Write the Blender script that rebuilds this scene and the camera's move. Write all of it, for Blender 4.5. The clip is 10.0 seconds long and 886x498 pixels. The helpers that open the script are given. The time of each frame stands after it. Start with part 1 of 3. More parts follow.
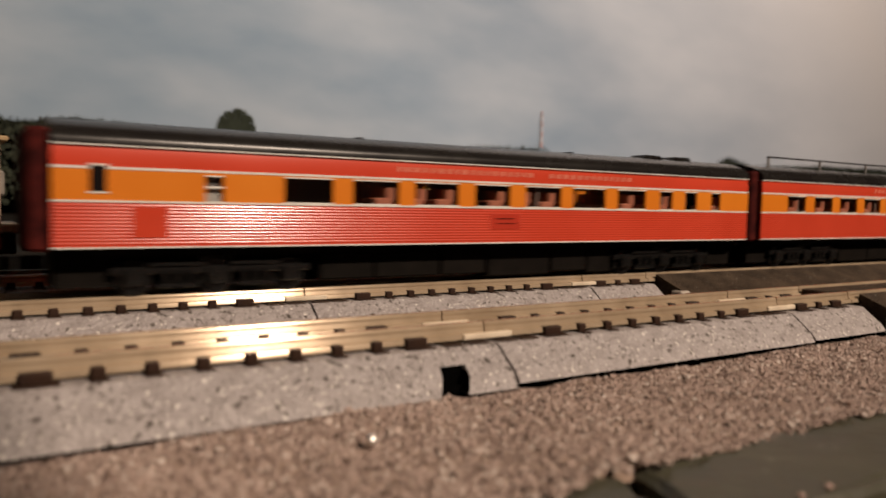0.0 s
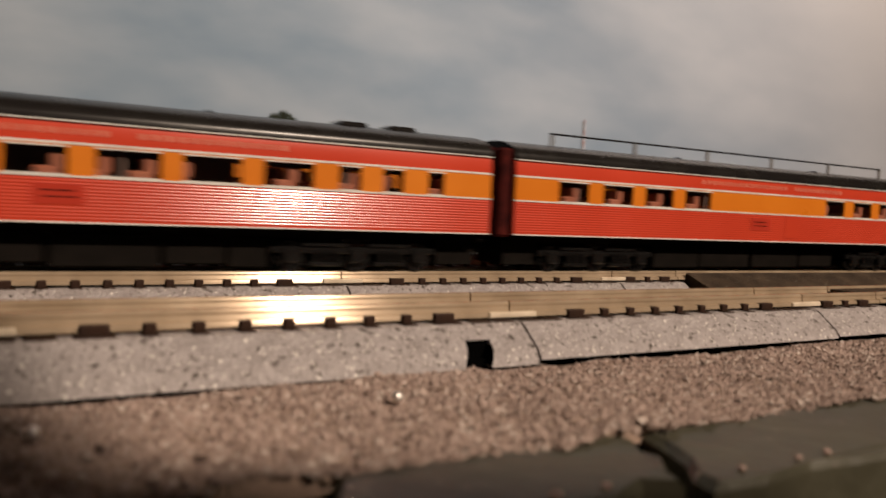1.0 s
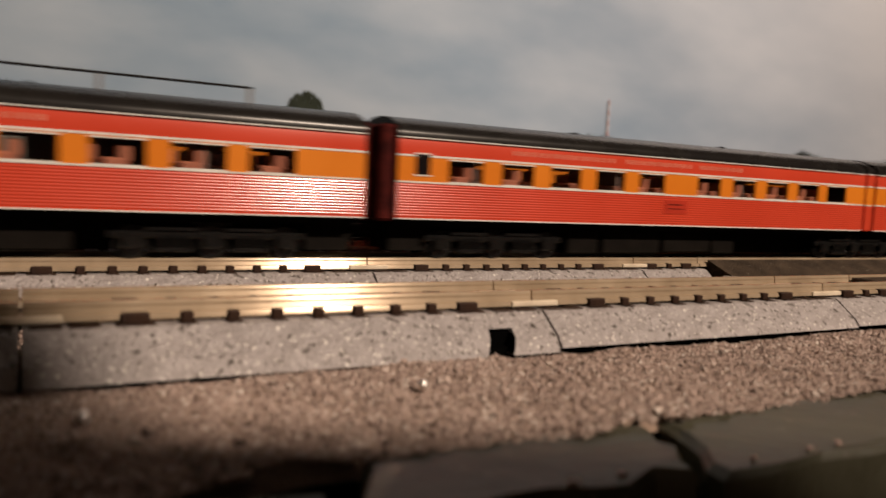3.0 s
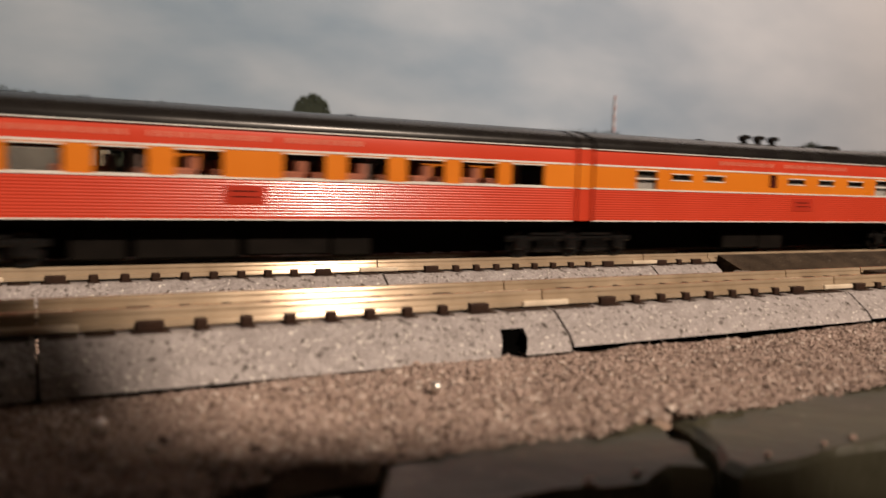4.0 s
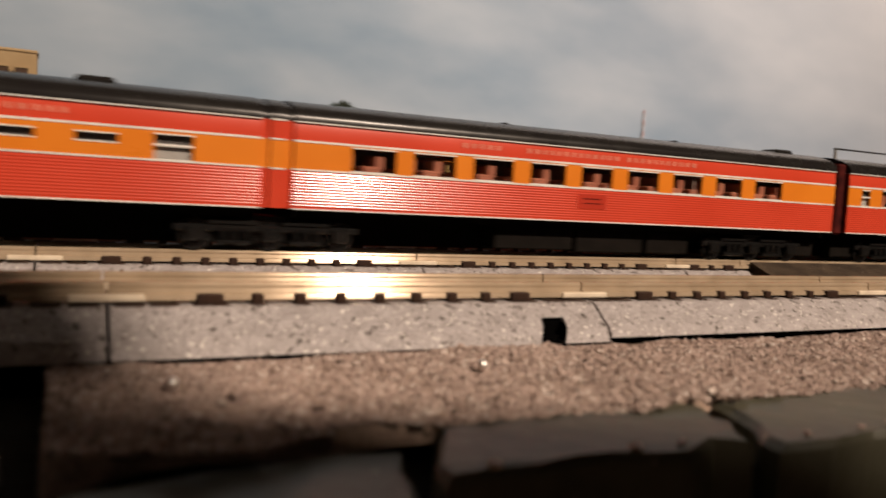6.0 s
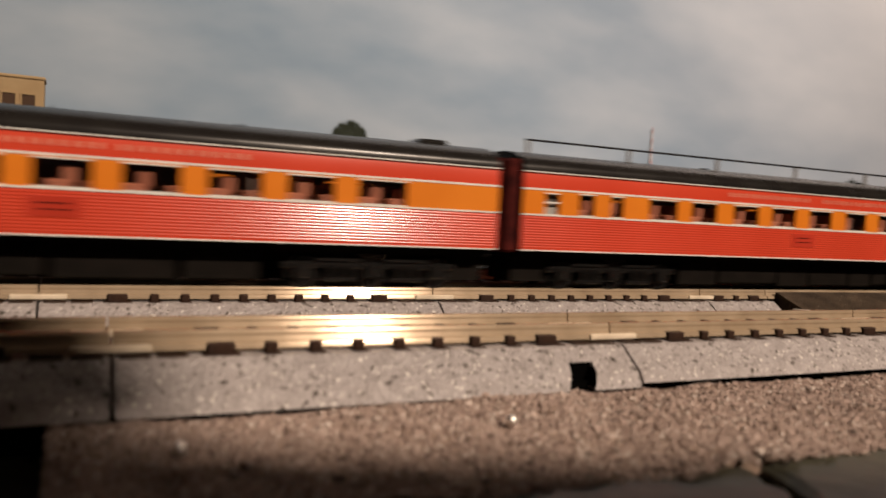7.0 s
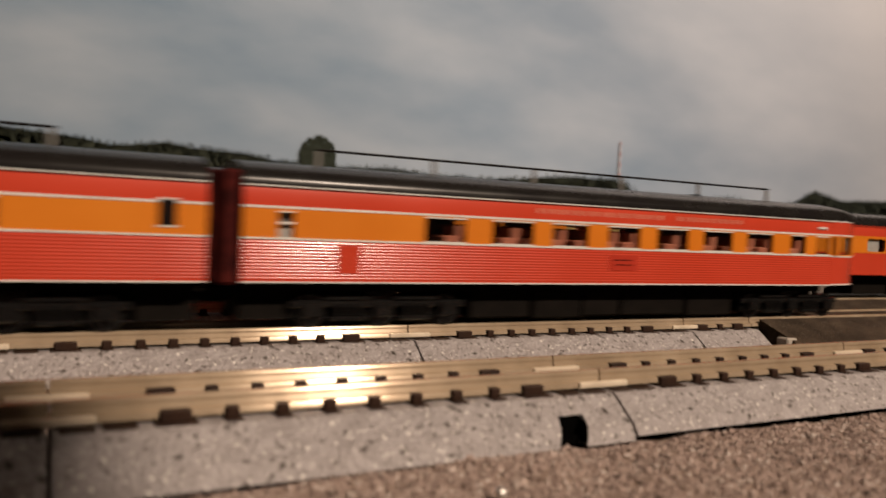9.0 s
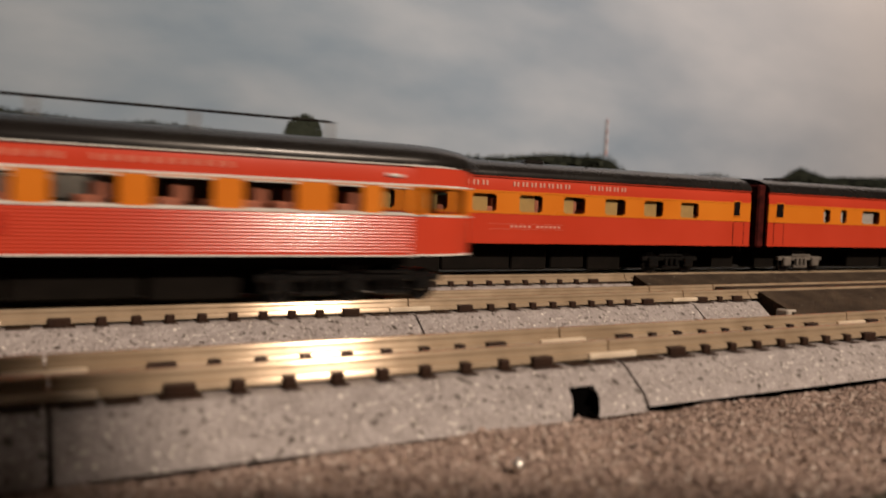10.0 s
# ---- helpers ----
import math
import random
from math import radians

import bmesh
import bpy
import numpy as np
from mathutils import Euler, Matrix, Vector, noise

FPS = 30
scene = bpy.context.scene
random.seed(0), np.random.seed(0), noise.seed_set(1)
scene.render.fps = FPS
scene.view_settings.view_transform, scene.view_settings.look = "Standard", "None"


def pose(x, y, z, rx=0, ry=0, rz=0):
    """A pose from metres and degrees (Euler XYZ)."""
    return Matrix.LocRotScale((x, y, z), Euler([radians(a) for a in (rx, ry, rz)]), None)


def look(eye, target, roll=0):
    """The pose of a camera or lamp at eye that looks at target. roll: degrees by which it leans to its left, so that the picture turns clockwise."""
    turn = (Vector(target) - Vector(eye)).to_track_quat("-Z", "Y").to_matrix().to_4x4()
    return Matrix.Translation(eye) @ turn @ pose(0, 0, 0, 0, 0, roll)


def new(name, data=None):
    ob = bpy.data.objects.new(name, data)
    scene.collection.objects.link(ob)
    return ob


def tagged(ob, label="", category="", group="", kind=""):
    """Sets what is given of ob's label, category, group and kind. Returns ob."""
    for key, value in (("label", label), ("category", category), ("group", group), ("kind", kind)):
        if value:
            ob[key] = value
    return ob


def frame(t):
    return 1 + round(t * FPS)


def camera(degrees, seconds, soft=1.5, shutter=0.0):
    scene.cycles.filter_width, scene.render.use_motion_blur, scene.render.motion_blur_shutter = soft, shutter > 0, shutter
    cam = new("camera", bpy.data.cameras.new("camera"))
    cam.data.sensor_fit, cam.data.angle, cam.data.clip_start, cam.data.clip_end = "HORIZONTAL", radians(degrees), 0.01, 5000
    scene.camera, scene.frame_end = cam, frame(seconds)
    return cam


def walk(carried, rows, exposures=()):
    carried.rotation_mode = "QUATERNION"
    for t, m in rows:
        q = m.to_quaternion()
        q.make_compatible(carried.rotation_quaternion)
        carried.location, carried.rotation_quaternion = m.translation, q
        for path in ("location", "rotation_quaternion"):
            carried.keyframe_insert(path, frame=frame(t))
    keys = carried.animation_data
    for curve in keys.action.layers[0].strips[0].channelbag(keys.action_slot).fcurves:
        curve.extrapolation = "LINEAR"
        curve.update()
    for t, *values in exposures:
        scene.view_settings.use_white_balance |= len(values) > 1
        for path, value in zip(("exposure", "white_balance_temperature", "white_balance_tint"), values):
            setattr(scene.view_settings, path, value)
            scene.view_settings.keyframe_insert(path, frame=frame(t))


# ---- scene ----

K = 0.01  # the plan below is in centimetres
cam = camera(59.3, 10.0, soft=1.6, shutter=0.6)
cam.data.dof.use_dof, cam.data.dof.focus_distance, cam.data.dof.aperture_fstop = True, 0.16, 31.0
PATH = [
    (0, (-5.854, -8.561, 2.215), (-4.767, -6.887, 2.095), 1.2),
    (0.5, (-5.932, -8.989, 1.969), (-4.9, -7.278, 1.895), 2.9),
    (1, (-6.024, -9.094, 1.907), (-5.023, -7.366, 1.803), 2.6),
    (1.5, (-5.86, -9.055, 2.278), (-4.844, -7.338, 2.145), 1.7),
    (2, (-5.984, -9.158, 2.241), (-5.004, -7.421, 2.092), 1.9),
    (2.5, (-6.006, -9.261, 2.374), (-5.04, -7.518, 2.209), 1.2),
    (2.7, (-6.112, -9.29, 2.182), (-5.158, -7.541, 2.015), 2.5),
    (3.8, (-6.234, -9.339, 1.995), (-5.285, -7.584, 1.858), 2.9),
    (4, (-6.22, -9.339, 2.104), (-5.288, -7.576, 1.941), 1.6),
    (4.5, (-6.351, -9.455, 1.958), (-5.447, -7.677, 1.81), 2.0),
    (5, (-6.425, -9.501, 1.987), (-5.533, -7.718, 1.832), 2.3),
    (5.5, (-6.428, -9.49, 1.867), (-5.536, -7.705, 1.738), 2.4),
    (6, (-6.64, -9.543, 1.817), (-5.76, -7.752, 1.681), 3.2),
    (6.2, (-6.853, -9.448, 1.995), (-6.01, -7.64, 1.853), 3.4),
    (7.3, (-6.313, -8.495, 2.072), (-5.428, -6.703, 1.991), 3.1),
    (7.5, (-6.15, -8.139, 1.839), (-5.199, -6.382, 1.744), 4.9),
    (8, (-6.144, -8.059, 1.8), (-5.171, -6.314, 1.719), 4.7),
    (8.5, (-6.153, -8.103, 1.988), (-5.183, -6.357, 1.897), 3.7),
    (9, (-6.362, -8.254, 2.421), (-5.431, -6.485, 2.363), 2.5),
    (9.5, (-6.658, -8.075, 2.502), (-5.707, -6.318, 2.424), 2.2),
    (10, (-6.453, -7.932, 2.282), (-5.49, -6.182, 2.173), 2.1),
]


def eye_pose(eye, target, roll):
    return look(Vector(eye) * K, Vector(target) * K, roll)


walk(cam, [(t, eye_pose(e, g, r)) for t, e, g, r in PATH],
     exposures=((0.0, -0.1), (1.0, -0.13), (2.5, -0.12), (4.0, 0.08), (5.0, 0.1), (6.0, 0.17), (7.5, -0.03), (8.5, -0.1), (9.5, -0.16), (10.0, -0.15)))

# ---- light ----
world = bpy.data.worlds.new("room_air")
scene.world = world
world.use_nodes = True
world.node_tree.nodes["Background"].inputs[0].default_value = (1.0, 0.74, 0.55, 1)
world.node_tree.nodes["Background"].inputs[1].default_value = 0.024
scene.view_settings.exposure = 0.0


def area_lamp(name, eye, target, size, power, colour):
    data = bpy.data.lights.new(name, "AREA")
    data.shape, data.size, data.energy, data.color = "DISK", size, power, colour
    ob = new(name, data)
    ob.matrix_world = look(eye, target)
    return ob


area_lamp("room_lamp", (0.50, -1.12, 0.98), (-0.05, 0.1, 0.0), 0.09, 36.0, (1.0, 0.79, 0.62))
# unseen spot added to brighten the printed sky alone
data = bpy.data.lights.new("backdrop_fill", "SPOT")
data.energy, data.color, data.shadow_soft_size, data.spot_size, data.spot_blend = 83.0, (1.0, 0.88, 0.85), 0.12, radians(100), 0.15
new("backdrop_fill", data).matrix_world = look((1.5, 0.1, 1.42), (1.22, 1.0, 0.58))

# ---- materials ----


def material(name, colour, rough=0.5, metal=0.0, second=None, scale=100.0, bump=0.0, bump_scale=400.0, coat=0.0, speck=None, speck_scale=900.0, speck_at=0.62):
    """A surface of two tones of grain, with relief, and specks where wanted."""
    m = bpy.data.materials.new(name)
    m.use_nodes = True
    n, l = m.node_tree.nodes, m.node_tree.links
    b = n["Principled BSDF"]
    b.inputs["Roughness"].default_value, b.inputs["Metallic"].default_value = rough, metal
    b.inputs["Coat Weight"].default_value = coat
    b.inputs["Coat Roughness"].default_value = 0.1
    co = n.new("ShaderNodeTexCoord")
    no = n.new("ShaderNodeTexNoise")
    no.inputs["Scale"].default_value, no.inputs["Detail"].default_value = scale, 6
    l.new(co.outputs["Object"], no.inputs["Vector"])
    ra = n.new("ShaderNodeValToRGB")
    ra.color_ramp.elements[0].position, ra.color_ramp.elements[1].position = 0.35, 0.68
    ra.color_ramp.elements[0].color = (*(second or [c * 0.8 for c in colour]), 1)
    ra.color_ramp.elements[1].color = (*colour, 1)
    l.new(no.outputs["Fac"], ra.inputs["Fac"])
    out = ra.outputs["Color"]
    for shade, sc, at in (speck or ()):
        sn = n.new("ShaderNodeTexNoise")
        sn.inputs["Scale"].default_value, sn.inputs["Detail"].default_value = sc, 3
        l.new(co.outputs["Object"], sn.inputs["Vector"])
        sr = n.new("ShaderNodeValToRGB")
        sr.color_ramp.elements[0].position, sr.color_ramp.elements[1].position = at, at + 0.05
        l.new(sn.outputs["Fac"], sr.inputs["Fac"])
        mx = n.new("ShaderNodeMix")
        mx.data_type = "RGBA"
        l.new(sr.outputs["Color"], mx.inputs[0])
        l.new(out, mx.inputs[6])
        mx.inputs[7].default_value = (*shade, 1)
        out = mx.outputs[2]
    l.new(out, b.inputs["Base Color"])
    rr = n.new("ShaderNodeMapRange")
    rr.inputs[3].default_value, rr.inputs[4].default_value = max(0.05, rough * 0.8), min(1, rough * 1.2)
    l.new(no.outputs["Fac"], rr.inputs[0])
    l.new(rr.outputs[0], b.inputs["Roughness"])
    if bump:
        bn = n.new("ShaderNodeTexNoise")
        bn.inputs["Scale"].default_value, bn.inputs["Detail"].default_value = bump_scale, 5
        l.new(co.outputs["Object"], bn.inputs["Vector"])
        bu = n.new("ShaderNodeBump")
        bu.inputs["Strength"].default_value, bu.inputs["Distance"].default_value = bump, 0.0006
        l.new(bn.outputs["Fac"], bu.inputs["Height"])
        l.new(bu.outputs["Normal"], b.inputs["Normal"])
    return m


def grain_material(name, tones, rough=0.8):
    """Loose grains, each of its own tone."""
    m = bpy.data.materials.new(name)
    m.use_nodes = True
    n, l = m.node_tree.nodes, m.node_tree.links
    b = n["Principled BSDF"]
    b.inputs["Roughness"].default_value = rough
    g = n.new("ShaderNodeNewGeometry")
    ra = n.new("ShaderNodeValToRGB")
    while len(ra.color_ramp.elements) < len(tones):
        ra.color_ramp.elements.new(0.5)
    for e, (p, c) in zip(ra.color_ramp.elements, tones):
        e.position, e.color = p, (*c, 1)
    l.new(g.outputs["Random Per Island"], ra.inputs["Fac"])
    l.new(ra.outputs["Color"], b.inputs["Base Color"])
    return m


def glass_material():
    m = bpy.data.materials.new("window_glass")
    m.use_nodes = True
    n, l = m.node_tree.nodes, m.node_tree.links
    n.remove(n["Principled BSDF"])
    tr, gl, mx, fr, pw, ma = (n.new("ShaderNode" + k) for k in ("BsdfTransparent", "BsdfGlossy", "MixShader", "LayerWeight", "Math", "Math"))
    tr.inputs[0].default_value = (0.93, 0.94, 0.94, 1)
    gl.inputs["Roughness"].default_value = 0.1
    fr.inputs["Blend"].default_value = 0.5
    pw.operation, ma.operation = "POWER", "MULTIPLY_ADD"
    pw.inputs[1].default_value, ma.inputs[1].default_value, ma.inputs[2].default_value = 5.0, 0.95, 0.05
    l.new(fr.outputs["Facing"], pw.inputs[0]), l.new(pw.outputs[0], ma.inputs[0]), l.new(ma.outputs[0], mx.inputs[0])
    l.new(tr.outputs[0], mx.inputs[1]), l.new(gl.outputs[0], mx.inputs[2])
    l.new(mx.outputs[0], n["Material Output"].inputs[0])
    return m


RED = material("red_paint", (0.55, 0.056, 0.026), 0.24, second=(0.5, 0.048, 0.021), scale=60, coat=0.9)
RED.node_tree.nodes["Principled BSDF"].inputs["Coat Roughness"].default_value = 0.155
DEEPRED = material("deep_red_plate", (0.47, 0.04, 0.02), 0.3, scale=60)
ORANGE = material("orange_paint", (0.66, 0.2, 0.016), 0.3, second=(0.6, 0.17, 0.013), scale=60, coat=0.2)
SILVER = material("silver_stripe", (0.78, 0.75, 0.71), 0.3, scale=200, metal=0.1)
ROOF = material("black_roof_paint", (0.012, 0.011, 0.01), 0.27, second=(0.009, 0.008, 0.008), scale=120, bump=0.04, bump_scale=700)
ROOF.node_tree.nodes["Principled BSDF"].inputs["Specular IOR Level"].default_value = 0.2
# near-zero black that paints the shade inside hollows
HOLLOW_SHADE = material("painted_hollow_shade", (0.002, 0.002, 0.002), 1.0, scale=100)
HOLLOW_SHADE.node_tree.nodes["Principled BSDF"].inputs["Specular IOR Level"].default_value = 0.0
BLACK = material("black_plastic", (0.009, 0.0072, 0.006), 0.6, second=(0.006, 0.005, 0.0042), scale=250, bump=0.1)
BLACK.node_tree.nodes["Principled BSDF"].inputs["Specular IOR Level"].default_value = 0.05
TRUCK = material("truck_plastic", (0.008, 0.0074, 0.0068), 0.22, second=(0.006, 0.006, 0.006), scale=300, bump=0.2)
GREYTRUCK = material("weathered_grey_truck", (0.16, 0.14, 0.12), 0.5, second=(0.09, 0.08, 0.07), scale=300, bump=0.2)
MAROON = material("maroon_rubber", (0.085, 0.0125, 0.01), 0.8, second=(0.02, 0.003, 0.003), scale=300, bump=0.1)
MAROON.node_tree.nodes["Principled BSDF"].inputs["Specular IOR Level"].default_value = 0.06
SEAT = material("salmon_seat_plastic", (0.5, 0.17, 0.095), 0.6, second=(0.4, 0.125, 0.07), scale=300)
INSIDE = material("dark_interior_plastic", (0.22, 0.14, 0.115), 0.7, scale=200)
LETTERW = material("white_lettering", (0.62, 0.3, 0.23), 0.5, scale=300)
LETTER = material("pale_lettering", (0.6, 0.2, 0.13), 0.5, scale=300)
GLASS = glass_material()
DARKGLASS = material("dark_glass", (0.01, 0.008, 0.008), 0.12, scale=100)
CREAM_PANE = material("cream_pane_light", (0.56, 0.36, 0.13), 0.8, scale=300)
POST = material("grey_post_plastic", (0.17, 0.16, 0.15), 0.5, scale=300)
GREY_SHEEN = material("grey_pane_sheen", (0.13, 0.11, 0.105), 0.7, scale=300)
PALE_PANE = material("pale_blind_and_lit_pane", (0.5, 0.46, 0.43), 0.8, scale=300)
RAIL = material("nickel_silver_rail", (0.5, 0.395, 0.28), 0.21, metal=0.4, second=(0.37, 0.28, 0.19), scale=160)
def brushed(m, amount):
    """Drawn metal: its gloss spreads across the rail, not along it."""
    n, l = m.node_tree.nodes, m.node_tree.links
    across = n.new("ShaderNodeCombineXYZ")
    across.inputs[1].default_value, across.inputs[2].default_value = 0.3, 1.0
    n["Principled BSDF"].inputs["Anisotropic"].default_value = amount
    l.new(across.outputs[0], n["Principled BSDF"].inputs["Tangent"])


brushed(RAIL, 0.9)
JOINER = material("bright_rail_joiner", (0.74, 0.64, 0.5), 0.4, metal=0.15, second=(0.6, 0.5, 0.38), scale=200)
TIE = material("brown_tie_plastic", (0.03, 0.014, 0.008), 0.55, second=(0.015, 0.007, 0.005), scale=300, bump=0.3, bump_scale=1500)
TIE.node_tree.nodes["Principled BSDF"].inputs["Specular IOR Level"].default_value = 0.2
BED = material("grey_ballast_plastic", (0.36, 0.33, 0.328), 0.5, second=(0.27, 0.243, 0.238), scale=600, bump=0.9, bump_scale=1500,
               speck=(((0.06, 0.048, 0.04), 640, 0.63), ((0.09, 0.075, 0.065), 1300, 0.63), ((0.7, 0.66, 0.62), 1800, 0.63)))
CONCRETE = material("pale_concrete_plastic", (0.4, 0.36, 0.31), 0.7, scale=300, bump=0.3)
ASPHALT = material("black_asphalt", (0.07, 0.051, 0.036), 0.9, second=(0.033, 0.024, 0.017), scale=180, bump=1.0, bump_scale=1800, speck=(((0.2, 0.18, 0.16), 1500, 0.68),))
ASPHALT.node_tree.nodes["Principled BSDF"].inputs["Specular IOR Level"].default_value = 0.12
SAND = material("brown_sand", (0.3, 0.215, 0.165), 0.9, second=(0.2, 0.14, 0.105), scale=400, bump=0.8, bump_scale=1500)
GRAINS = grain_material("gravel_grains", ((0.0, (0.05, 0.03, 0.022)), (0.13, (0.19, 0.135, 0.11)), (0.3, (0.28, 0.205, 0.175)), (0.85, (0.345, 0.262, 0.225)), (1.0, (0.54, 0.47, 0.42))))
# the pale specks paint small glints into the slate
SLATE = material("grey_slate", (0.06, 0.057, 0.036), 0.5, second=(0.038, 0.036, 0.022), scale=90, bump=0.7, bump_scale=260, speck=(((0.16, 0.14, 0.12), 420, 0.68),))
# ground colour cut near black for the shade behind trains and in mat gaps
SHADE_EARTH = material("shade_dark_earth", (0.02, 0.016, 0.012), 0.95, second=(0.009, 0.008, 0.006), scale=120, bump=0.8, bump_scale=700)
SHADE_EARTH.node_tree.nodes["Principled BSDF"].inputs["Specular IOR Level"].default_value = 0.03
TABLE = material("dark_table_edge", (0.03, 0.024, 0.019), 0.7, scale=40, bump=0.3)
TAN = material("tan_wall_paint", (0.36, 0.26, 0.14), 0.8, second=(0.29, 0.2, 0.1), scale=120, bump=0.2)
WINBROWN = material("brown_window", (0.05, 0.024, 0.01), 0.4, scale=200)
PLASTER = material("room_plaster", (0.24, 0.21, 0.18), 0.9, scale=6, bump=0.1)
FLOORM = material("room_floor_boards", (0.2, 0.13, 0.08), 0.6, scale=8)
LEAFM = grain_material("printed_leaves", ((0.0, (0.016, 0.021, 0.011)), (0.5, (0.02, 0.027, 0.014)), (1.0, (0.028, 0.036, 0.02))), 0.9)
SLOPELEAF = grain_material("printed_slope_leaves", ((0.0, (0.024, 0.03, 0.016)), (0.5, (0.032, 0.038, 0.021)), (1.0, (0.046, 0.052, 0.03))), 0.9)
HILL = material("printed_hillside", (0.026, 0.032, 0.019), 0.9, second=(0.017, 0.022, 0.013), scale=60)
MASTR = material("red_mast_print", (0.56, 0.36, 0.34), 0.9, scale=100)
MASTW = material("white_mast_print", (0.68, 0.65, 0.64), 0.9, scale=100)
BLOCKER = material("black_shade_block", (0.02, 0.02, 0.02), 0.6, scale=100)

# ---- mesh helpers ----


def box(bm, x0, x1, y0, y1, z0, z1, bevel=0.0):
    """A box from corner to corner, in centimetres."""
    v = [bm.verts.new((x * K, y * K, z * K)) for x in (x0, x1) for y in (y0, y1) for z in (z0, z1)]
    fs = [bm.faces.new([v[i] for i in q]) for q in ((0, 1, 3, 2), (4, 6, 7, 5), (0, 4, 5, 1), (2, 3, 7, 6), (0, 2, 6, 4), (1, 5, 7, 3))]
    if bevel:
        edges = {e for f in fs for e in f.edges}
        bmesh.ops.bevel(bm, geom=list(edges), offset=bevel * K, segments=1, affect="EDGES", profile=0.5)


def extrude(bm, profile, x0, x1, closed=True, steps=1, skew=(0, 0)):
    """A section of (y, z) points drawn out along x."""
    rings = []
    for i in range(steps + 1):
        lean = skew[0] if i == 0 else skew[1] if i == steps else 0
        rings.append([bm.verts.new(((x0 + (x1 - x0) * i / steps + (lean * (z - 0.3) if y < -1.0 and z < 0.3 else 0)) * K, y * K, z * K)) for y, z in profile])
    n = len(profile)
    for a, b in zip(rings, rings[1:]):
        for i in range(n if closed else n - 1):
            j = (i + 1) % n
            bm.faces.new((a[i], b[i], b[j], a[j]))
    if closed:
        bm.faces.new(rings[0])
        bm.faces.new(rings[-1][::-1])


def tube(bm, axis, c, r, a0, a1, seg=14, r2=None):
    """A closed cylinder along an axis, in centimetres."""
    ends = []
    for a, rad in ((a0, r), (a1, r if r2 is None else r2)):
        ring = []
        for i in range(seg):
            u, v = rad * math.cos(2 * math.pi * i / seg), rad * math.sin(2 * math.pi * i / seg)
            p = {"x": (a, c[0] + u, c[1] + v), "y": (c[0] + u, a, c[1] + v), "z": (c[0] + u, c[1] + v, a)}[axis]
            ring.append(bm.verts.new([q * K for q in p]))
        ends.append(ring)
    for i in range(seg):
        j = (i + 1) % seg
        bm.faces.new((ends[0][i], ends[0][j], ends[1][j], ends[1][i]))
    bm.faces.new(ends[0][::-1]), bm.faces.new(ends[1])


def mesh_of(name, bm, mat, smooth=False):
    bmesh.ops.recalc_face_normals(bm, faces=bm.faces)
    me = bpy.data.meshes.new(name)
    bm.to_mesh(me)
    bm.free()
    me.materials.append(mat)
    if smooth:
        me.shade_smooth()
        me.set_sharp_from_angle(angle=radians(40))
    return me


def part(name, bm, mat, parent=None, label="", smooth=False):
    ob = new(name, mesh_of(name, bm, mat, smooth))
    ob.parent = parent
    if label:
        ob["label"] = label
    return ob


def boxes(name, mat, parent, specs, label="", bevel=0.0):
    bm = bmesh.new()
    for sp in specs:
        box(bm, *sp, bevel=bevel)
    return part(name, bm, mat, parent, label)


# ---- setting ----
bm = bmesh.new()
box(bm, -110, 320, -4.9, 100, -3.2, -0.35)
tagged(part("ground", bm, SHADE_EARTH), "layout board under the tracks, darkened in place of shade", "ground", kind="structure")


def plain(name, spec, mat, label, cat):
    b = bmesh.new()
    box(b, *spec)
    return tagged(part(name, b, mat), label, cat, kind="structure")


plain("ground_far", (-110, 320, 9.2, 100, -0.36, -0.3), SHADE_EARTH, "ground beyond the far track, darkened for the train's shadow", "ground")
plain("table_edge", (-110, 320, -5.15, -4.9, -9, -1.2), TABLE, "dark fascia of the layout", "fascia")
plain("floor", (-220, 330, -320, 110, -104, -100), FLOORM, "brown boarded room floor", "floor")
plain("ceiling", (-220, 330, -320, 110, 150, 155), PLASTER, "plain pale room ceiling", "ceiling")
plain("wall_south", (-220, 330, -325, -320, -100, 150), PLASTER, "plain pale room wall", "wall")
plain("wall_west", (-225, -220, -320, 110, -100, 150), PLASTER, "plain pale room wall", "wall")
plain("wall_east", (330, 335, -320, 110, -100, 150), PLASTER, "plain pale room wall", "wall")
plain("wall_north", (-220, 330, 110, 115, -100, 150), PLASTER, "plain pale room wall", "wall")


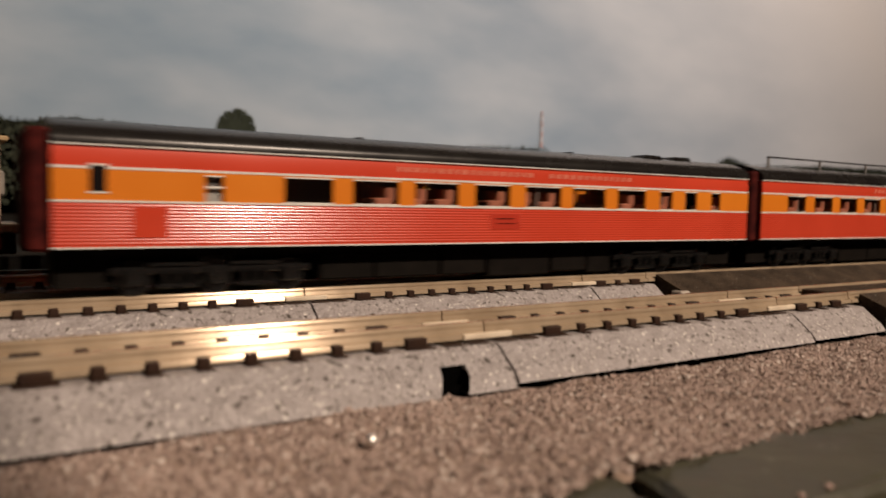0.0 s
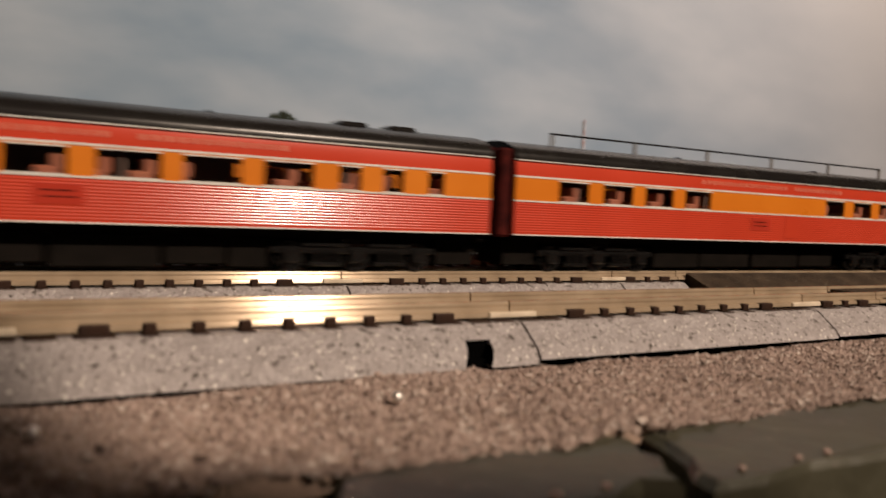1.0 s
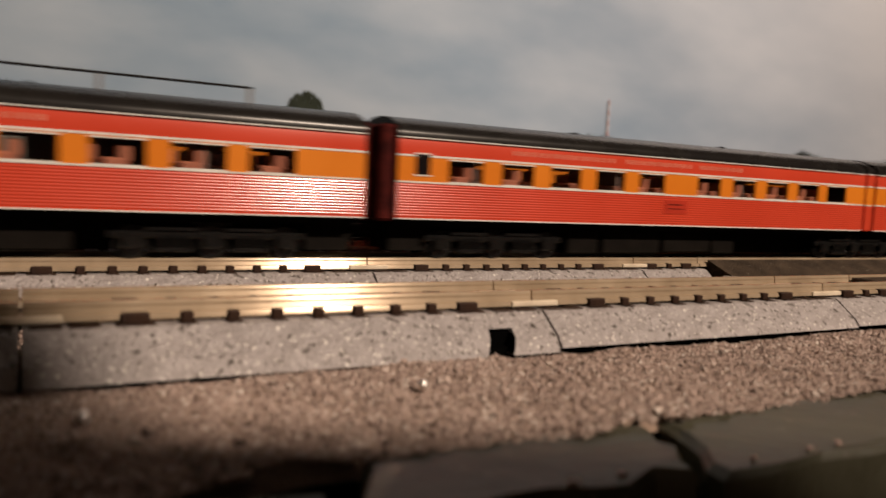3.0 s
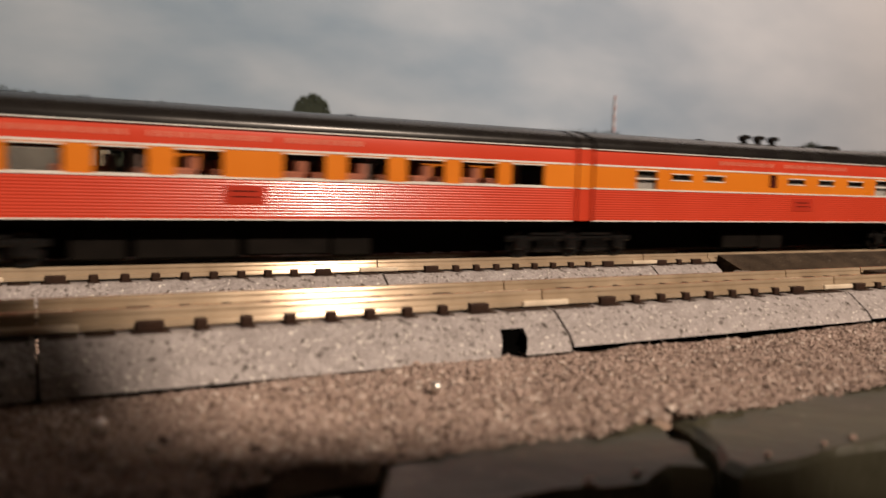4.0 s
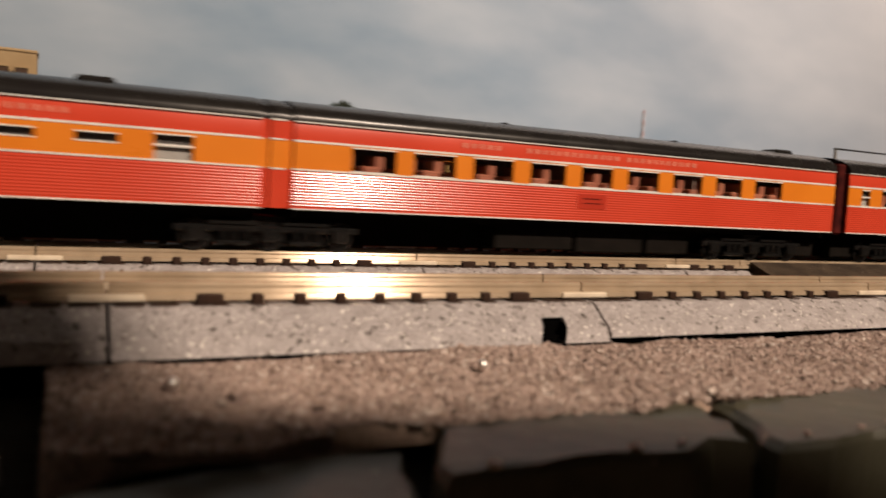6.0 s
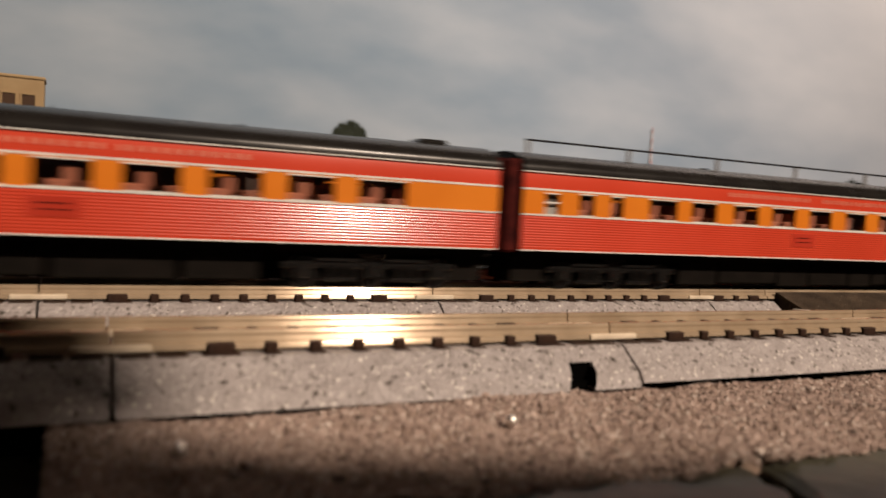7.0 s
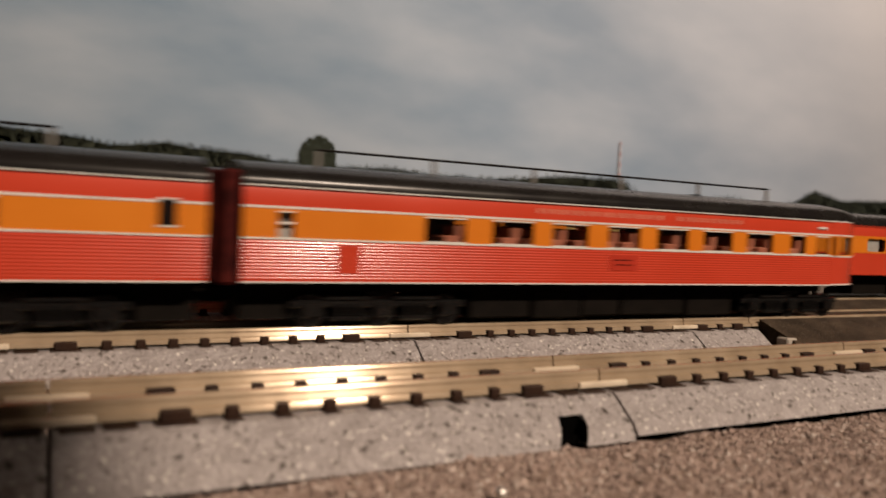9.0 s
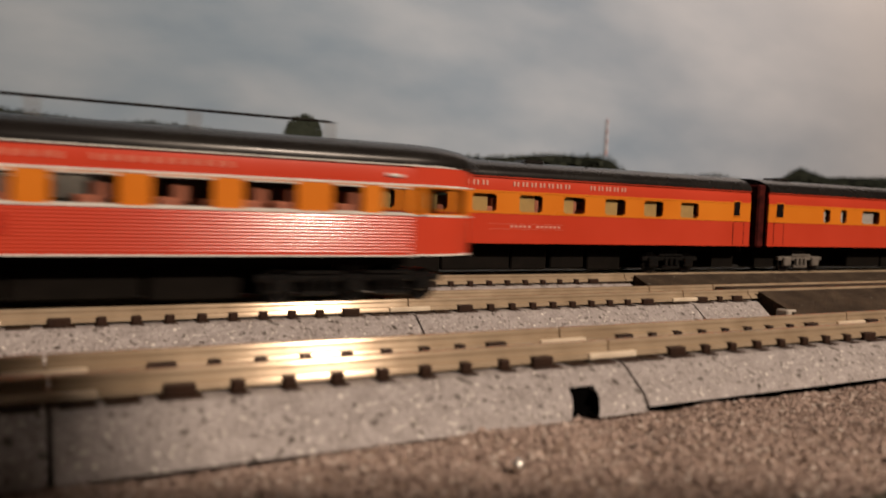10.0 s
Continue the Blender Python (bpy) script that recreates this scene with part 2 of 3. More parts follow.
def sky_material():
    """A printed cloudy sky: blue-grey to the left, warm grey to the right, soft pale banks of cloud. The warm side is
    part print, part painted lamp warmth.
    """
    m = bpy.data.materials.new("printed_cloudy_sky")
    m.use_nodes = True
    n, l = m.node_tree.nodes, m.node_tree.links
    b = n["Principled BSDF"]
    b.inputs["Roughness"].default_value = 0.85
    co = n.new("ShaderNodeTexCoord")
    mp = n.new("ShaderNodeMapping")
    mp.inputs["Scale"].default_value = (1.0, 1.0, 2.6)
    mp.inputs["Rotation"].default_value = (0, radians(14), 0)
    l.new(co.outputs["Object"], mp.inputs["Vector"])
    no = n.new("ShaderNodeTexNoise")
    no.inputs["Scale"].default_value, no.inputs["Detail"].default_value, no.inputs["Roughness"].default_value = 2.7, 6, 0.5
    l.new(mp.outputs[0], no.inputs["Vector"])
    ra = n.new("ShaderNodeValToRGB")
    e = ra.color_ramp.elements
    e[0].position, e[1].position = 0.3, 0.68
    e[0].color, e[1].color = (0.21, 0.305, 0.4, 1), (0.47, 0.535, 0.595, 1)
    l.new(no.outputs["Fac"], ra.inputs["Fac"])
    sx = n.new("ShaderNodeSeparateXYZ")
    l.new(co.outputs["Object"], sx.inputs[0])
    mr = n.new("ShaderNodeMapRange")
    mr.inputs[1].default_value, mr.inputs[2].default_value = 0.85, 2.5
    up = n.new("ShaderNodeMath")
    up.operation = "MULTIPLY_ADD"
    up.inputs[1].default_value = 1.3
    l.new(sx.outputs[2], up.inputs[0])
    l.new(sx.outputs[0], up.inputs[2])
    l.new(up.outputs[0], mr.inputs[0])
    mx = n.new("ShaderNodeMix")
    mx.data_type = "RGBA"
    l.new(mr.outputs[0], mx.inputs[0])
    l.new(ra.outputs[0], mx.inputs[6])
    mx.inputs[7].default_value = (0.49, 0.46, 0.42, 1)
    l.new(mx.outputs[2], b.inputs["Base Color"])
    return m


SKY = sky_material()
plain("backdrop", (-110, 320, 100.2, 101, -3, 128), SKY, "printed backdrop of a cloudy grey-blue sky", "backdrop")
backdrop = bpy.data.objects["backdrop"]


def ridge(x):
    """Height of the printed tree line, in centimetres."""
    pts = ((-100.0, 13.9), (-10.8, 13.5), (2.7, 12.3), (9.4, 12.9), (19.3, 12.4), (24.2, 11.7), (33.9, 11.6), (40.3, 12.0), (49.8, 11.4), (60.8, 11.6), (71.7, 12.8), (85.4, 13.3), (89.1, 11.7), (90.6, 9.8), (98.9, 9.8), (104.8, 11.0), (113.6, 11.5), (122.3, 10.5), (131.6, 11.4), (137.3, 14.2), (144.3, 13.1), (146.4, 12.6), (171.1, 13.8), (260.0, 14.9))
    for (a, p), (b, q) in zip(pts, pts[1:]):
        if a <= x <= b:
            return p + (q - p) * (x - a) / (b - a) - 0.4
    return 13.0


def foliage(bm, rnd, x, z, r, n, small=0.07, large=0.15):
    """Small printed leaf clumps heaped in a round crown."""
    for _ in range(n):
        a, d = rnd.uniform(0, 2 * math.pi), r * math.sqrt(rnd.random())
        cx, cz, s = x + d * math.cos(a), z + d * math.sin(a), r * rnd.uniform(small, large)
        y = 100.1 - rnd.uniform(0.0, 0.2)
        k = rnd.randint(5, 7)
        ring = [bm.verts.new(((cx + s * rnd.uniform(0.7, 1.2) * math.cos(2 * math.pi * i / k)) * K, y * K, (cz + s * rnd.uniform(0.7, 1.2) * math.sin(2 * math.pi * i / k)) * K)) for i in range(k)]
        mid = bm.verts.new((cx * K, (y - 0.02) * K, cz * K))
        for i in range(k):
            bm.faces.new((ring[i], ring[(i + 1) % k], mid))


rnd = random.Random(4)
bm = bmesh.new()
x = -90.0
while x < 250:
    h = ridge(x)
    r = rnd.uniform(1.4, 1.9)
    foliage(bm, rnd, x, h - 0.3 - r * 0.6, r * 0.6, 45)
    for z in (h - 3.8, h - 6.2, h - 8.5):
        foliage(bm, rnd, x + rnd.uniform(-0.7, 0.7), z, 2.5, 16)
    x += rnd.uniform(1.2, 1.9)
tagged(part("treeline", bm, SLOPELEAF, backdrop, "printed dark green tree line"), kind="stuff")
bm = bmesh.new()
xs = [-90 + 3.4 * i for i in range(101)]
low = [bm.verts.new((x * K, 100.15 * K, -2.9 * K)) for x in xs]
high = [bm.verts.new((x * K, 100.15 * K, (ridge(x) - 0.8 + 0.4 * noise.noise((x * 0.18, 0, 9))) * K)) for x in xs]
for i in range(len(xs) - 1):
    bm.faces.new((low[i], low[i + 1], high[i + 1], high[i]))
bmesh.ops.solidify(bm, geom=bm.faces[:], thickness=0.0003)
part("wooded_slope", bm, HILL, backdrop, "printed dark wooded slope")
bm = bmesh.new()
foliage(bm, rnd, 29.6, 11.9, 2.65, 620, 0.06, 0.13)
foliage(bm, rnd, 29.6, 10.1, 2.8, 300)
part("tree", bm, LEAFM, backdrop, "printed round dark green tree")
for i in range(7):
    z, w = 12.4 + i * 0.92, 0.22 - i * 0.016
    boxes("mast_section", MASTR if i % 2 == 0 else MASTW, backdrop, [(85.2 - w, 85.2 + w, 99.9, 100.0, z, z + 0.93)])

# ---- tracks ----
BY, CY = 4.37, 7.65  # middles of the second and third track
LIFT = {CY: 0.06}  # third track raised to fit the camera's view
PITCH = 0.49


def rail_profile(y):
    half = ((0.14, 0.505), (0.14, 0.512), (0.116, 0.566), (0.062, 0.576), (0.044, 0.635), (0.052, 0.645), (0.052, 0.662), (0.0405, 0.688), (0.03, 0.70))
    return [(y - a, z) for a, z in half] + [(y + a, z) for a, z in reversed(half)]


def tie_mesh(half, clips):
    """One moulded tie, with the two raised rail clips at each rail where wanted."""
    b = bmesh.new()
    box(b, -half, half, -0.8, 0.8, 0.44, 0.479, bevel=0.008)
    for y in (-0.495, 0.495) if clips else ():
        for s in (-1, 1):
            box(b, -half * 0.72, half * 0.72, min(y + s * 0.058, y + s * 0.18), max(y + s * 0.058, y + s * 0.18), 0.47, 0.578, bevel=0.012)
    return mesh_of("tie", b, TIE)


TIE_MESH, WIDE_TIE, BARE_TIE = tie_mesh(0.09, True), tie_mesh(0.2, True), tie_mesh(0.15, False)


def track_section(cy, x0, x1, near, label, hole=None, foot=0.075):
    """One length of moulded track: ballast bed, two rails, joiners and ties."""
    top = tagged(new("track_section", None), label, "model track", group="track sections")
    top.empty_display_size = 0.01
    top.location = (x0 * K, cy * K, LIFT.get(cy, 0) * K)
    length = x1 - x0
    g = 0.02
    prof = [(-1.29 - 0.3 * (0.075 - foot), foot), (-1.2, 0.19), (-1.055, 0.3), (-0.87, 0.44), (-0.82, 0.465), (0.82, 0.465), (0.87, 0.44), (1.2, 0.19), (1.29, 0.075)]
    b = bmesh.new()
    if hole is None:
        extrude(b, prof, g, length - g)
    else:
        h0, h1 = hole
        hb = bmesh.new()
        lean = (0.45, 0.45)
        mouth = [(-1.275, 0.08), (-1.19, 0.192), (-1.05, 0.297), (-1.01, 0.297), (-1.01, 0.02), (-1.295, 0.02)]
        extrude(hb, mouth, h0, h0 + 0.012, skew=lean)
        extrude(hb, mouth, h1 - 0.012, h1, skew=lean)
        extrude(hb, [(-1.02, 0.02), (-1.02, 0.297), (-1.004, 0.297), (-1.004, 0.02)], h0, h1, skew=lean)
        part("wire_hole", hb, HOLLOW_SHADE, top, "feeder wire hole lined in painted black shade")
        extrude(b, prof, g, h0 - 0.001, skew=(0, 0.45))
        extrude(b, prof, h1 + 0.001, length - g, skew=(0.45, 0))
        extrude(b, [(-0.9, 0.3), (-1.055, 0.3), (-0.87, 0.44), (-0.82, 0.465), (0.82, 0.465), (1.29, 0.075), (-0.9, 0.075)], h0, h1)
    part("roadbed", b, BED, top)
    # black block painting the shade in the gap under the bed
    boxes("underside_shade", HOLLOW_SHADE, top, [(0.05, length - 0.05, -1.13, 1.13, -0.3, 0.073)])
    for y in (-0.495, 0.495):
        b = bmesh.new()
        extrude(b, rail_profile(y), 0.012, length - 0.012)
        part("rail", b, RAIL, top, "", True)
    if near:
        for y in (-0.495, 0.495):
            for s in (-1, 1):
                yy = y + s * 0.125
                boxes("rail_joiner", JOINER, top, [(-0.38, 0.38, yy - 0.04, yy + 0.04, 0.495, 0.572)], bevel=0.014)
    n = max(1, round((length - 3.1) / PITCH) + 1)
    step = (length - 3.2) / max(1, n - 1)
    places = [(1.6 + i * step, TIE_MESH) for i in range(n)] if length > 3.2 else [(0.5 * length, TIE_MESH)]
    for end, out in ((places[0][0], -1), (places[-1][0], 1)):
        places += [(end + out * 0.53, WIDE_TIE), (end + out * 1.02, BARE_TIE), (end + out * 1.38, BARE_TIE)]
    for xx, mesh in places:
        if 0.1 < xx < length - 0.1:
            t = new("tie", mesh)
            t.parent = top
            t.location = (xx * K, 0, 0)
    return top


GREY = "grey moulded ballast track with bronze-toned rails"
for x0, x1, near, hole in ((-55, -30.5, False, None), (-30.5, -12.4, False, None), (-12.4, -6.2, True, None), (-6.2, 0, True, (5.21, 5.59)), (0, 6.2, True, None)):
    track_section(0, x0, x1, near, GREY, hole, 0.0 if x1 <= 0 else 0.05)
for x0, x1, near in ((-55, -30, False), (-30, -7.0, False), (-7.0, -0.62, True), (-0.62, 5.78, True), (5.78, 7.75, True)):
    track_section(BY, x0, x1, near, GREY)
for x0, x1, near in ((-55, -25, False), (-25, -6.4, False), (-6.4, 0.4, True), (0.4, 7.1, True)):
    track_section(CY, x0, x1, near, GREY)
track_section(0, 6.2, 8.4, True, GREY)

# the road crossing over all three tracks


def crossing(cy, x0, label):
    top = tagged(new("road_crossing", None), label, "level crossing", group="road crossings")
    top.location.z = LIFT.get(cy, 0) * K
    for y in (-0.495, 0.495):
        b = bmesh.new()
        extrude(b, rail_profile(cy + y), x0 + 0.012, 120)
        part("rail", b, RAIL, top)
    boxes("centre_pad", ASPHALT, top, [(x0, 120, cy - 0.4, cy + 0.4, 0.2, 0.66)], bevel=0.02)
    b = bmesh.new()
    extrude(b, [(cy - 1.9, 0.02), (cy - 1.55, 0.3), (cy - 0.62, 0.66), (cy - 0.62, 0.02)], x0 + 0.25, 120)
    part("near_ramp", b, ASPHALT, top)
    b = bmesh.new()
    extrude(b, [(cy + 1.9, 0.02), (cy + 1.55, 0.3), (cy + 0.62, 0.66), (cy + 0.62, 0.02)], x0 + 0.25, 120)
    part("far_ramp", b, ASPHALT, top)
    b = bmesh.new()
    box(b, x0 + 0.1, x0 + 0.42, cy - 1.5, cy - 1.2, -0.02, 0.36, bevel=0.03)
    part("end_post", b, CONCRETE, top, "pale grey end post")


crossing(0, 8.4, "dark asphalt road crossing over the near track")
crossing(BY, 7.75, "dark asphalt road crossing over the middle track")
crossing(CY, 7.1, "dark asphalt road crossing over the far track")

# ---- passenger cars ----
HALF, SILL, BELT, EAVE, LETT, TOPZ = 0.95, 1.46, 2.12, 2.61, 2.93, 3.34
WIN0, WIN1 = 2.14, 2.57


def fluted(side, smooth_side=False):
    """Section of the lower side, with horizontal flutes."""
    pts = []
    n, d = 12, 0.0 if smooth_side else 0.0068
    z0, z1 = SILL + 0.03, BELT - 0.03
    for i in range(n):
        for a, h in ((0.05, 0.0), (0.2, 0.35), (0.35, 0.8), (0.5, 1.0), (0.65, 0.8), (0.8, 0.35), (0.95, 0.0)):
            pts.append((HALF - d + d * h, z0 + (z1 - z0) * (i + a) / n))
    pts = [(HALF, SILL)] + pts + [(HALF, BELT)]
    pts += [(HALF - 0.06, BELT), (HALF - 0.06, SILL)]
    return [(side * y, z) for y, z in pts]


def truck(parent, x, axles, paint=None):
    paint = paint or TRUCK
    t = boxes("truck", paint, parent, [])
    bm = bmesh.new()
    half = 0.62 * (axles - 1)
    for s in (-1, 1):
        box(bm, x - half - 0.35, x + half + 0.35, s * 0.58 - 0.06, s * 0.58 + 0.06, 1.02, 1.14, bevel=0.015)
        for i in range(axles):
            ax = x - half + 2 * half * i / (axles - 1)
            box(bm, ax - 0.16, ax + 0.16, s * 0.64 - 0.07, s * 0.64 + 0.07, 0.86, 1.12, bevel=0.03)
        for i in range(axles - 1):
            mx = x - half + 2 * half * (i + 0.5) / (axles - 1)
            box(bm, mx - 0.3, mx + 0.3, s * 0.62 - 0.05, s * 0.62 + 0.05, 0.8, 0.9, bevel=0.02)
            for dx in (-0.18, 0.0, 0.18):
                tube(bm, "z", (mx + dx, s * 0.65), 0.06, 0.9, 1.08, 8)
            box(bm, mx - 0.42, mx + 0.42, s * 0.64 - 0.03, s * 0.64 + 0.03, 1.14, 1.22, bevel=0.015)
    box(bm, x - 0.3, x + 0.3, -0.58, 0.58, 1.0, 1.3)
    t.data = mesh_of("truck", bm, paint)
    for i in range(axles):
        ax = x - half + 2 * half * i / (axles - 1)
        b = bmesh.new()
        for s in (-1, 1):
            tube(b, "y", (ax, 0.70 + 0.27), 0.27, s * 0.46, s * 0.56, 18)
        tube(b, "y", (ax, 0.97), 0.06, -0.6, 0.6, 8)
        part("wheelset", b, TRUCK, t, "dark metal wheelset", True)
    return t


def passenger_car(start, end, windows, label, trucks=((2.6, 3), (13.6, 3)), rail=None, vents=(), funnels=(), panels=(), letters=(), emblem=None,
                  full_end=(False, False), observation=False, seed=0, cy=BY, door=None, plain_side=False, paint=None, nameboard=None):
    """A streamlined car between two places on the train, measured from its own front end."""
    L = end - start
    car = tagged(new("passenger_car", None), label, "model train car", group="streamliner cars")
    car.empty_display_size = 0.01
    rr = random.Random(seed)
    bend = L - 1.5 if observation else L

    for side in (-1, 1):
        b = bmesh.new()
        extrude(b, fluted(side, plain_side), 0, bend)
        part("lower_side", b, RED, car, "glossy red side", True)
        b = bmesh.new()
        rows = [(HALF - 0.032 * (k / 6) ** 2, EAVE + (LETT - EAVE) * k / 6) for k in range(7)]
        extrude(b, [(side * y, z) for y, z in rows + [(HALF - 0.09, LETT), (HALF - 0.09, EAVE)]], 0, bend)
        part("letterboard", b, RED, car, "", True)
        yo0, yo1 = sorted((side * HALF, side * (HALF - 0.06)))
        ys0, ys1 = sorted((side * (HALF + 0.008), side * (HALF - 0.03)))
        for z0, z1 in ((BELT - 0.008, BELT + 0.022), (EAVE - 0.022, EAVE + 0.014), (LETT - 0.012, LETT + 0.008), (SILL - 0.015, SILL + 0.01)):
            boxes("belt_stripe" if plain_side else "silver_stripe", (RED if z0 > EAVE or z0 < 2 else ORANGE) if plain_side else SILVER, car, [(0, bend, ys0, ys1, z0, z1)])
        cuts = [w for w in windows if w[0] < bend and w[2:] != ("tall",)]
        edge = 0.0
        for w in cuts + [(bend, bend)]:
            if w[0] - edge > 0.02:
                boxes("side_panel", ORANGE, car, [(edge, w[0], yo0, yo1, BELT + 0.022, EAVE - 0.022)])
            edge = w[1]
        for w in windows:
            if w[2:] == ("tall",):
                ya, yb = sorted((side * (HALF + 0.012), side * (HALF - 0.02)))
                t = 0.025
                win = boxes("end_window", ORANGE if plain_side else SILVER, car, [(w[0] - t, w[1] + t, ya, yb, 2.24, 2.24 + t), (w[0] - t, w[1] + t, ya, yb, 2.66 - t, 2.66)], "small high end window")
                ya, yb = sorted((side * (HALF + 0.009), side * (HALF - 0.02)))
                boxes("pane", DARKGLASS, win, [(w[0], w[1], ya, yb, 2.24 + t, 2.66 - t)])
        for w in cuts:
            kind = w[2] if len(w) > 2 else "wide"
            z0, z1 = {"wide": (WIN0, WIN1), "slot": (2.34, 2.5), "tall": (WIN0, WIN1 + 0.02), "split": (WIN0 - 0.01, WIN1 - 0.02)}[kind]
            fill = []
            if z0 > BELT + 0.03:
                fill.append((w[0], w[1], yo0, yo1, BELT + 0.022, z0))
            if z1 < EAVE - 0.03:
                fill.append((w[0], w[1], yo0, yo1, z1, EAVE - 0.022))
            if fill:
                boxes("side_panel", ORANGE, car, fill)
            t = 0.022
            frame_bars = [(w[0], w[1], ys0, ys1, z0, z0 + t), (w[0], w[1], ys0, ys1, z1 - t, z1)]
            if kind == "split":
                zm = 0.5 * (z0 + z1) + 0.03
                frame_bars.append((w[0], w[1], ys0, ys1, zm - 0.015, zm + 0.015))
            win = boxes("window", ORANGE if plain_side else SILVER, car, frame_bars, "orange-framed window" if plain_side else "silver-framed window")
            yg = side * (HALF - 0.04)
            # grey sheet behind the pane, painting its reflection
            if kind in ("slot", "split"):
                boxes("shade", GREY_SHEEN, win, [(w[0], w[1], yg - side * 0.07 - 0.006, yg - side * 0.07 + 0.006, z0, z1)], "grey sheet giving the pane its reflected tone")
            if kind == "split":
                boxes("pane_backing", PALE_PANE, win, [(w[0], w[1], yg - side * 0.05 - 0.008, yg - side * 0.05 + 0.008, z0, 0.5 * (z0 + z1) + 0.03)])
            if plain_side:
                # rounded corners, and a sheet part of the way that paints the lit interior
                for xc, sx in ((w[0], 1), (w[1], -1)):
                    for zc, sz in ((z0 + t, 1), (z1 - t, -1)):
                        xa, xb = sorted((xc, xc + sx * 0.05))
                        za, zb = sorted((zc, zc + sz * 0.03))
                        boxes("corner", ORANGE, win, [(xa, xb, yo0 + 0.004, yo1 - 0.004, za, zb)])
                if side < 0 and kind == "wide":
                    boxes("pane_backing", PALE_PANE if paint else CREAM_PANE, win, [(w[0] + 0.04, w[0] + (w[1] - w[0]) * rr.uniform(0.45, 0.95), yg + 0.05, yg + 0.06, z0, z1)], "pale sheet painting a white-lit pane" if paint else "cream sheet painting the reflecting interior")
            boxes("pane", GLASS, win, [(w[0], w[1], yg - 0.008, yg + 0.008, z0 + t, z1 - t)])

    # roof
    arch = ((0.957, 0.0), (0.952, 0.06), (0.928, 0.12), (0.87, 0.18), (0.75, 0.245), (0.55, 0.31), (0.29, 0.36))
    rise = (TOPZ - LETT - 0.008) / 0.375
    prof = [(-y, LETT + 0.008 + z * rise) for y, z in arch] + [(0.0, TOPZ)] + [(y, LETT + 0.008 + z * rise) for y, z in reversed(arch)]
    n = len(prof) - 1
    b = bmesh.new()
    if observation:
        rings = []
        for i in range(9):
            xx = 0 if i == 0 else bend + (L - bend) * math.sin(math.pi / 2 * (i - 1) / 7)
            k = 1 if i == 0 else max(0.05, math.cos(math.pi / 2 * (i - 1) / 7) ** 0.6)
            kz = 1 if i == 0 else max(0.1, math.cos(math.pi / 2 * (i - 1) / 7) ** 0.45)
            rings.append([b.verts.new((xx * K, y * k * K, (LETT + (z - LETT) * kz) * K)) for y, z in prof])
        for p, q in zip(rings, rings[1:]):
            for i in range(n):
                b.faces.new((p[i], q[i], q[i + 1], p[i + 1]))
        b.faces.new(rings[0])
        b.faces.new(rings[-1][::-1])
    else:
        extrude(b, prof, 0, L)
    part("roof", b, ROOF, car, "semi-gloss black roof", True)
    for x in (L * 0.33, L * 0.66):
        boxes("roof_seam", ROOF, car, [(x, x + 0.06, -0.3, 0.3, TOPZ - 0.02, TOPZ + 0.012)])

    # inside
    boxes("car_floor", INSIDE, car, [(0.1, bend - 0.1, -0.86, 0.86, 1.5, 1.72)])
    boxes("car_ceiling", INSIDE, car, [(0.1, bend - 0.1, -0.86, 0.86, 2.7, 2.76)])
    for i in range(int(L / 3.6)):
        x = 1.8 + 3.6 * i + rr.uniform(-0.3, 0.3)
        if x < bend - 0.5:
            boxes("partition", INSIDE, car, [(x, x + 0.06, -0.84, 0.84, 1.72, 2.7)])
    x = 0.3
    while x < bend - 1.2:
        w = min(rr.uniform(1.2, 2.6), bend - 0.2 - x)
        if rr.random() < 0.45:
            boxes("aisle_wall", INSIDE, car, [(x, x + w, 0.12, 0.17, 1.72, 2.7)])
        x += w
    x = 0.7
    while x < bend - 0.8:
        for y in (-0.54, 0.54):
            if rr.random() < 0.85:
                boxes("seat", SEAT, car, [(x, x + 0.36, y - 0.3, y + 0.3, 1.72, 2.27), (x + 0.22, x + 0.4, y - 0.3, y + 0.3, 2.2, 2.47)], bevel=0.03)
        x += rr.uniform(0.48, 0.66)

    # ends
    for i, (x, s) in enumerate(((0, -1), (L, 1))):
        if observation and i == 1:
            continue
        xa, xb = sorted((x, x - s * 0.06))
        boxes("end_wall", MAROON, car, [(xa, xb, -HALF + 0.062, HALF - 0.062, SILL, LETT)])
        if full_end[i]:
            for a, c, h in ((0.0, 0.15, HALF - 0.06), (0.15, 0.275, HALF - 0.008)):
                xa, xb = sorted((x + s * a, x + s * c))
                boxes("diaphragm", RED, car, [(xa, xb, -h, h, SILL, BELT), (xa, xb, -h, h, EAVE, LETT)], "full-width red diaphragm")
                boxes("diaphragm_band", ORANGE, car, [(xa, xb, -h, h, BELT + 0.004, EAVE - 0.004)], "orange diaphragm band")
                b = bmesh.new()
                extrude(b, [(y * h / 0.957, LETT + 0.006 + (z - LETT - 0.008) * h / 0.957) for y, z in prof], xa, xb)
                part("diaphragm_hood", b, ROOF, car, "black diaphragm hood", True)
                if a:
                    for z in (BELT, EAVE, LETT):
                        boxes("silver_stripe", SILVER, car, [(xa, xb, -h - 0.012, -h + 0.02, z - 0.014, z + 0.014)])
        else:
            xa, xb = sorted((x, x + s * (0.3 if i == 0 else 0.12)))
            boxes("diaphragm", MAROON, car, [(xa, xb, -0.84, 0.84, SILL - 0.06, LETT + 0.22)], "dark maroon rubber diaphragm", bevel=0.05)
            boxes("coupler", BLACK, car, [(min(x, x + s * 0.36), max(x, x + s * 0.36), -0.12, 0.12, 1.1, 1.3)])

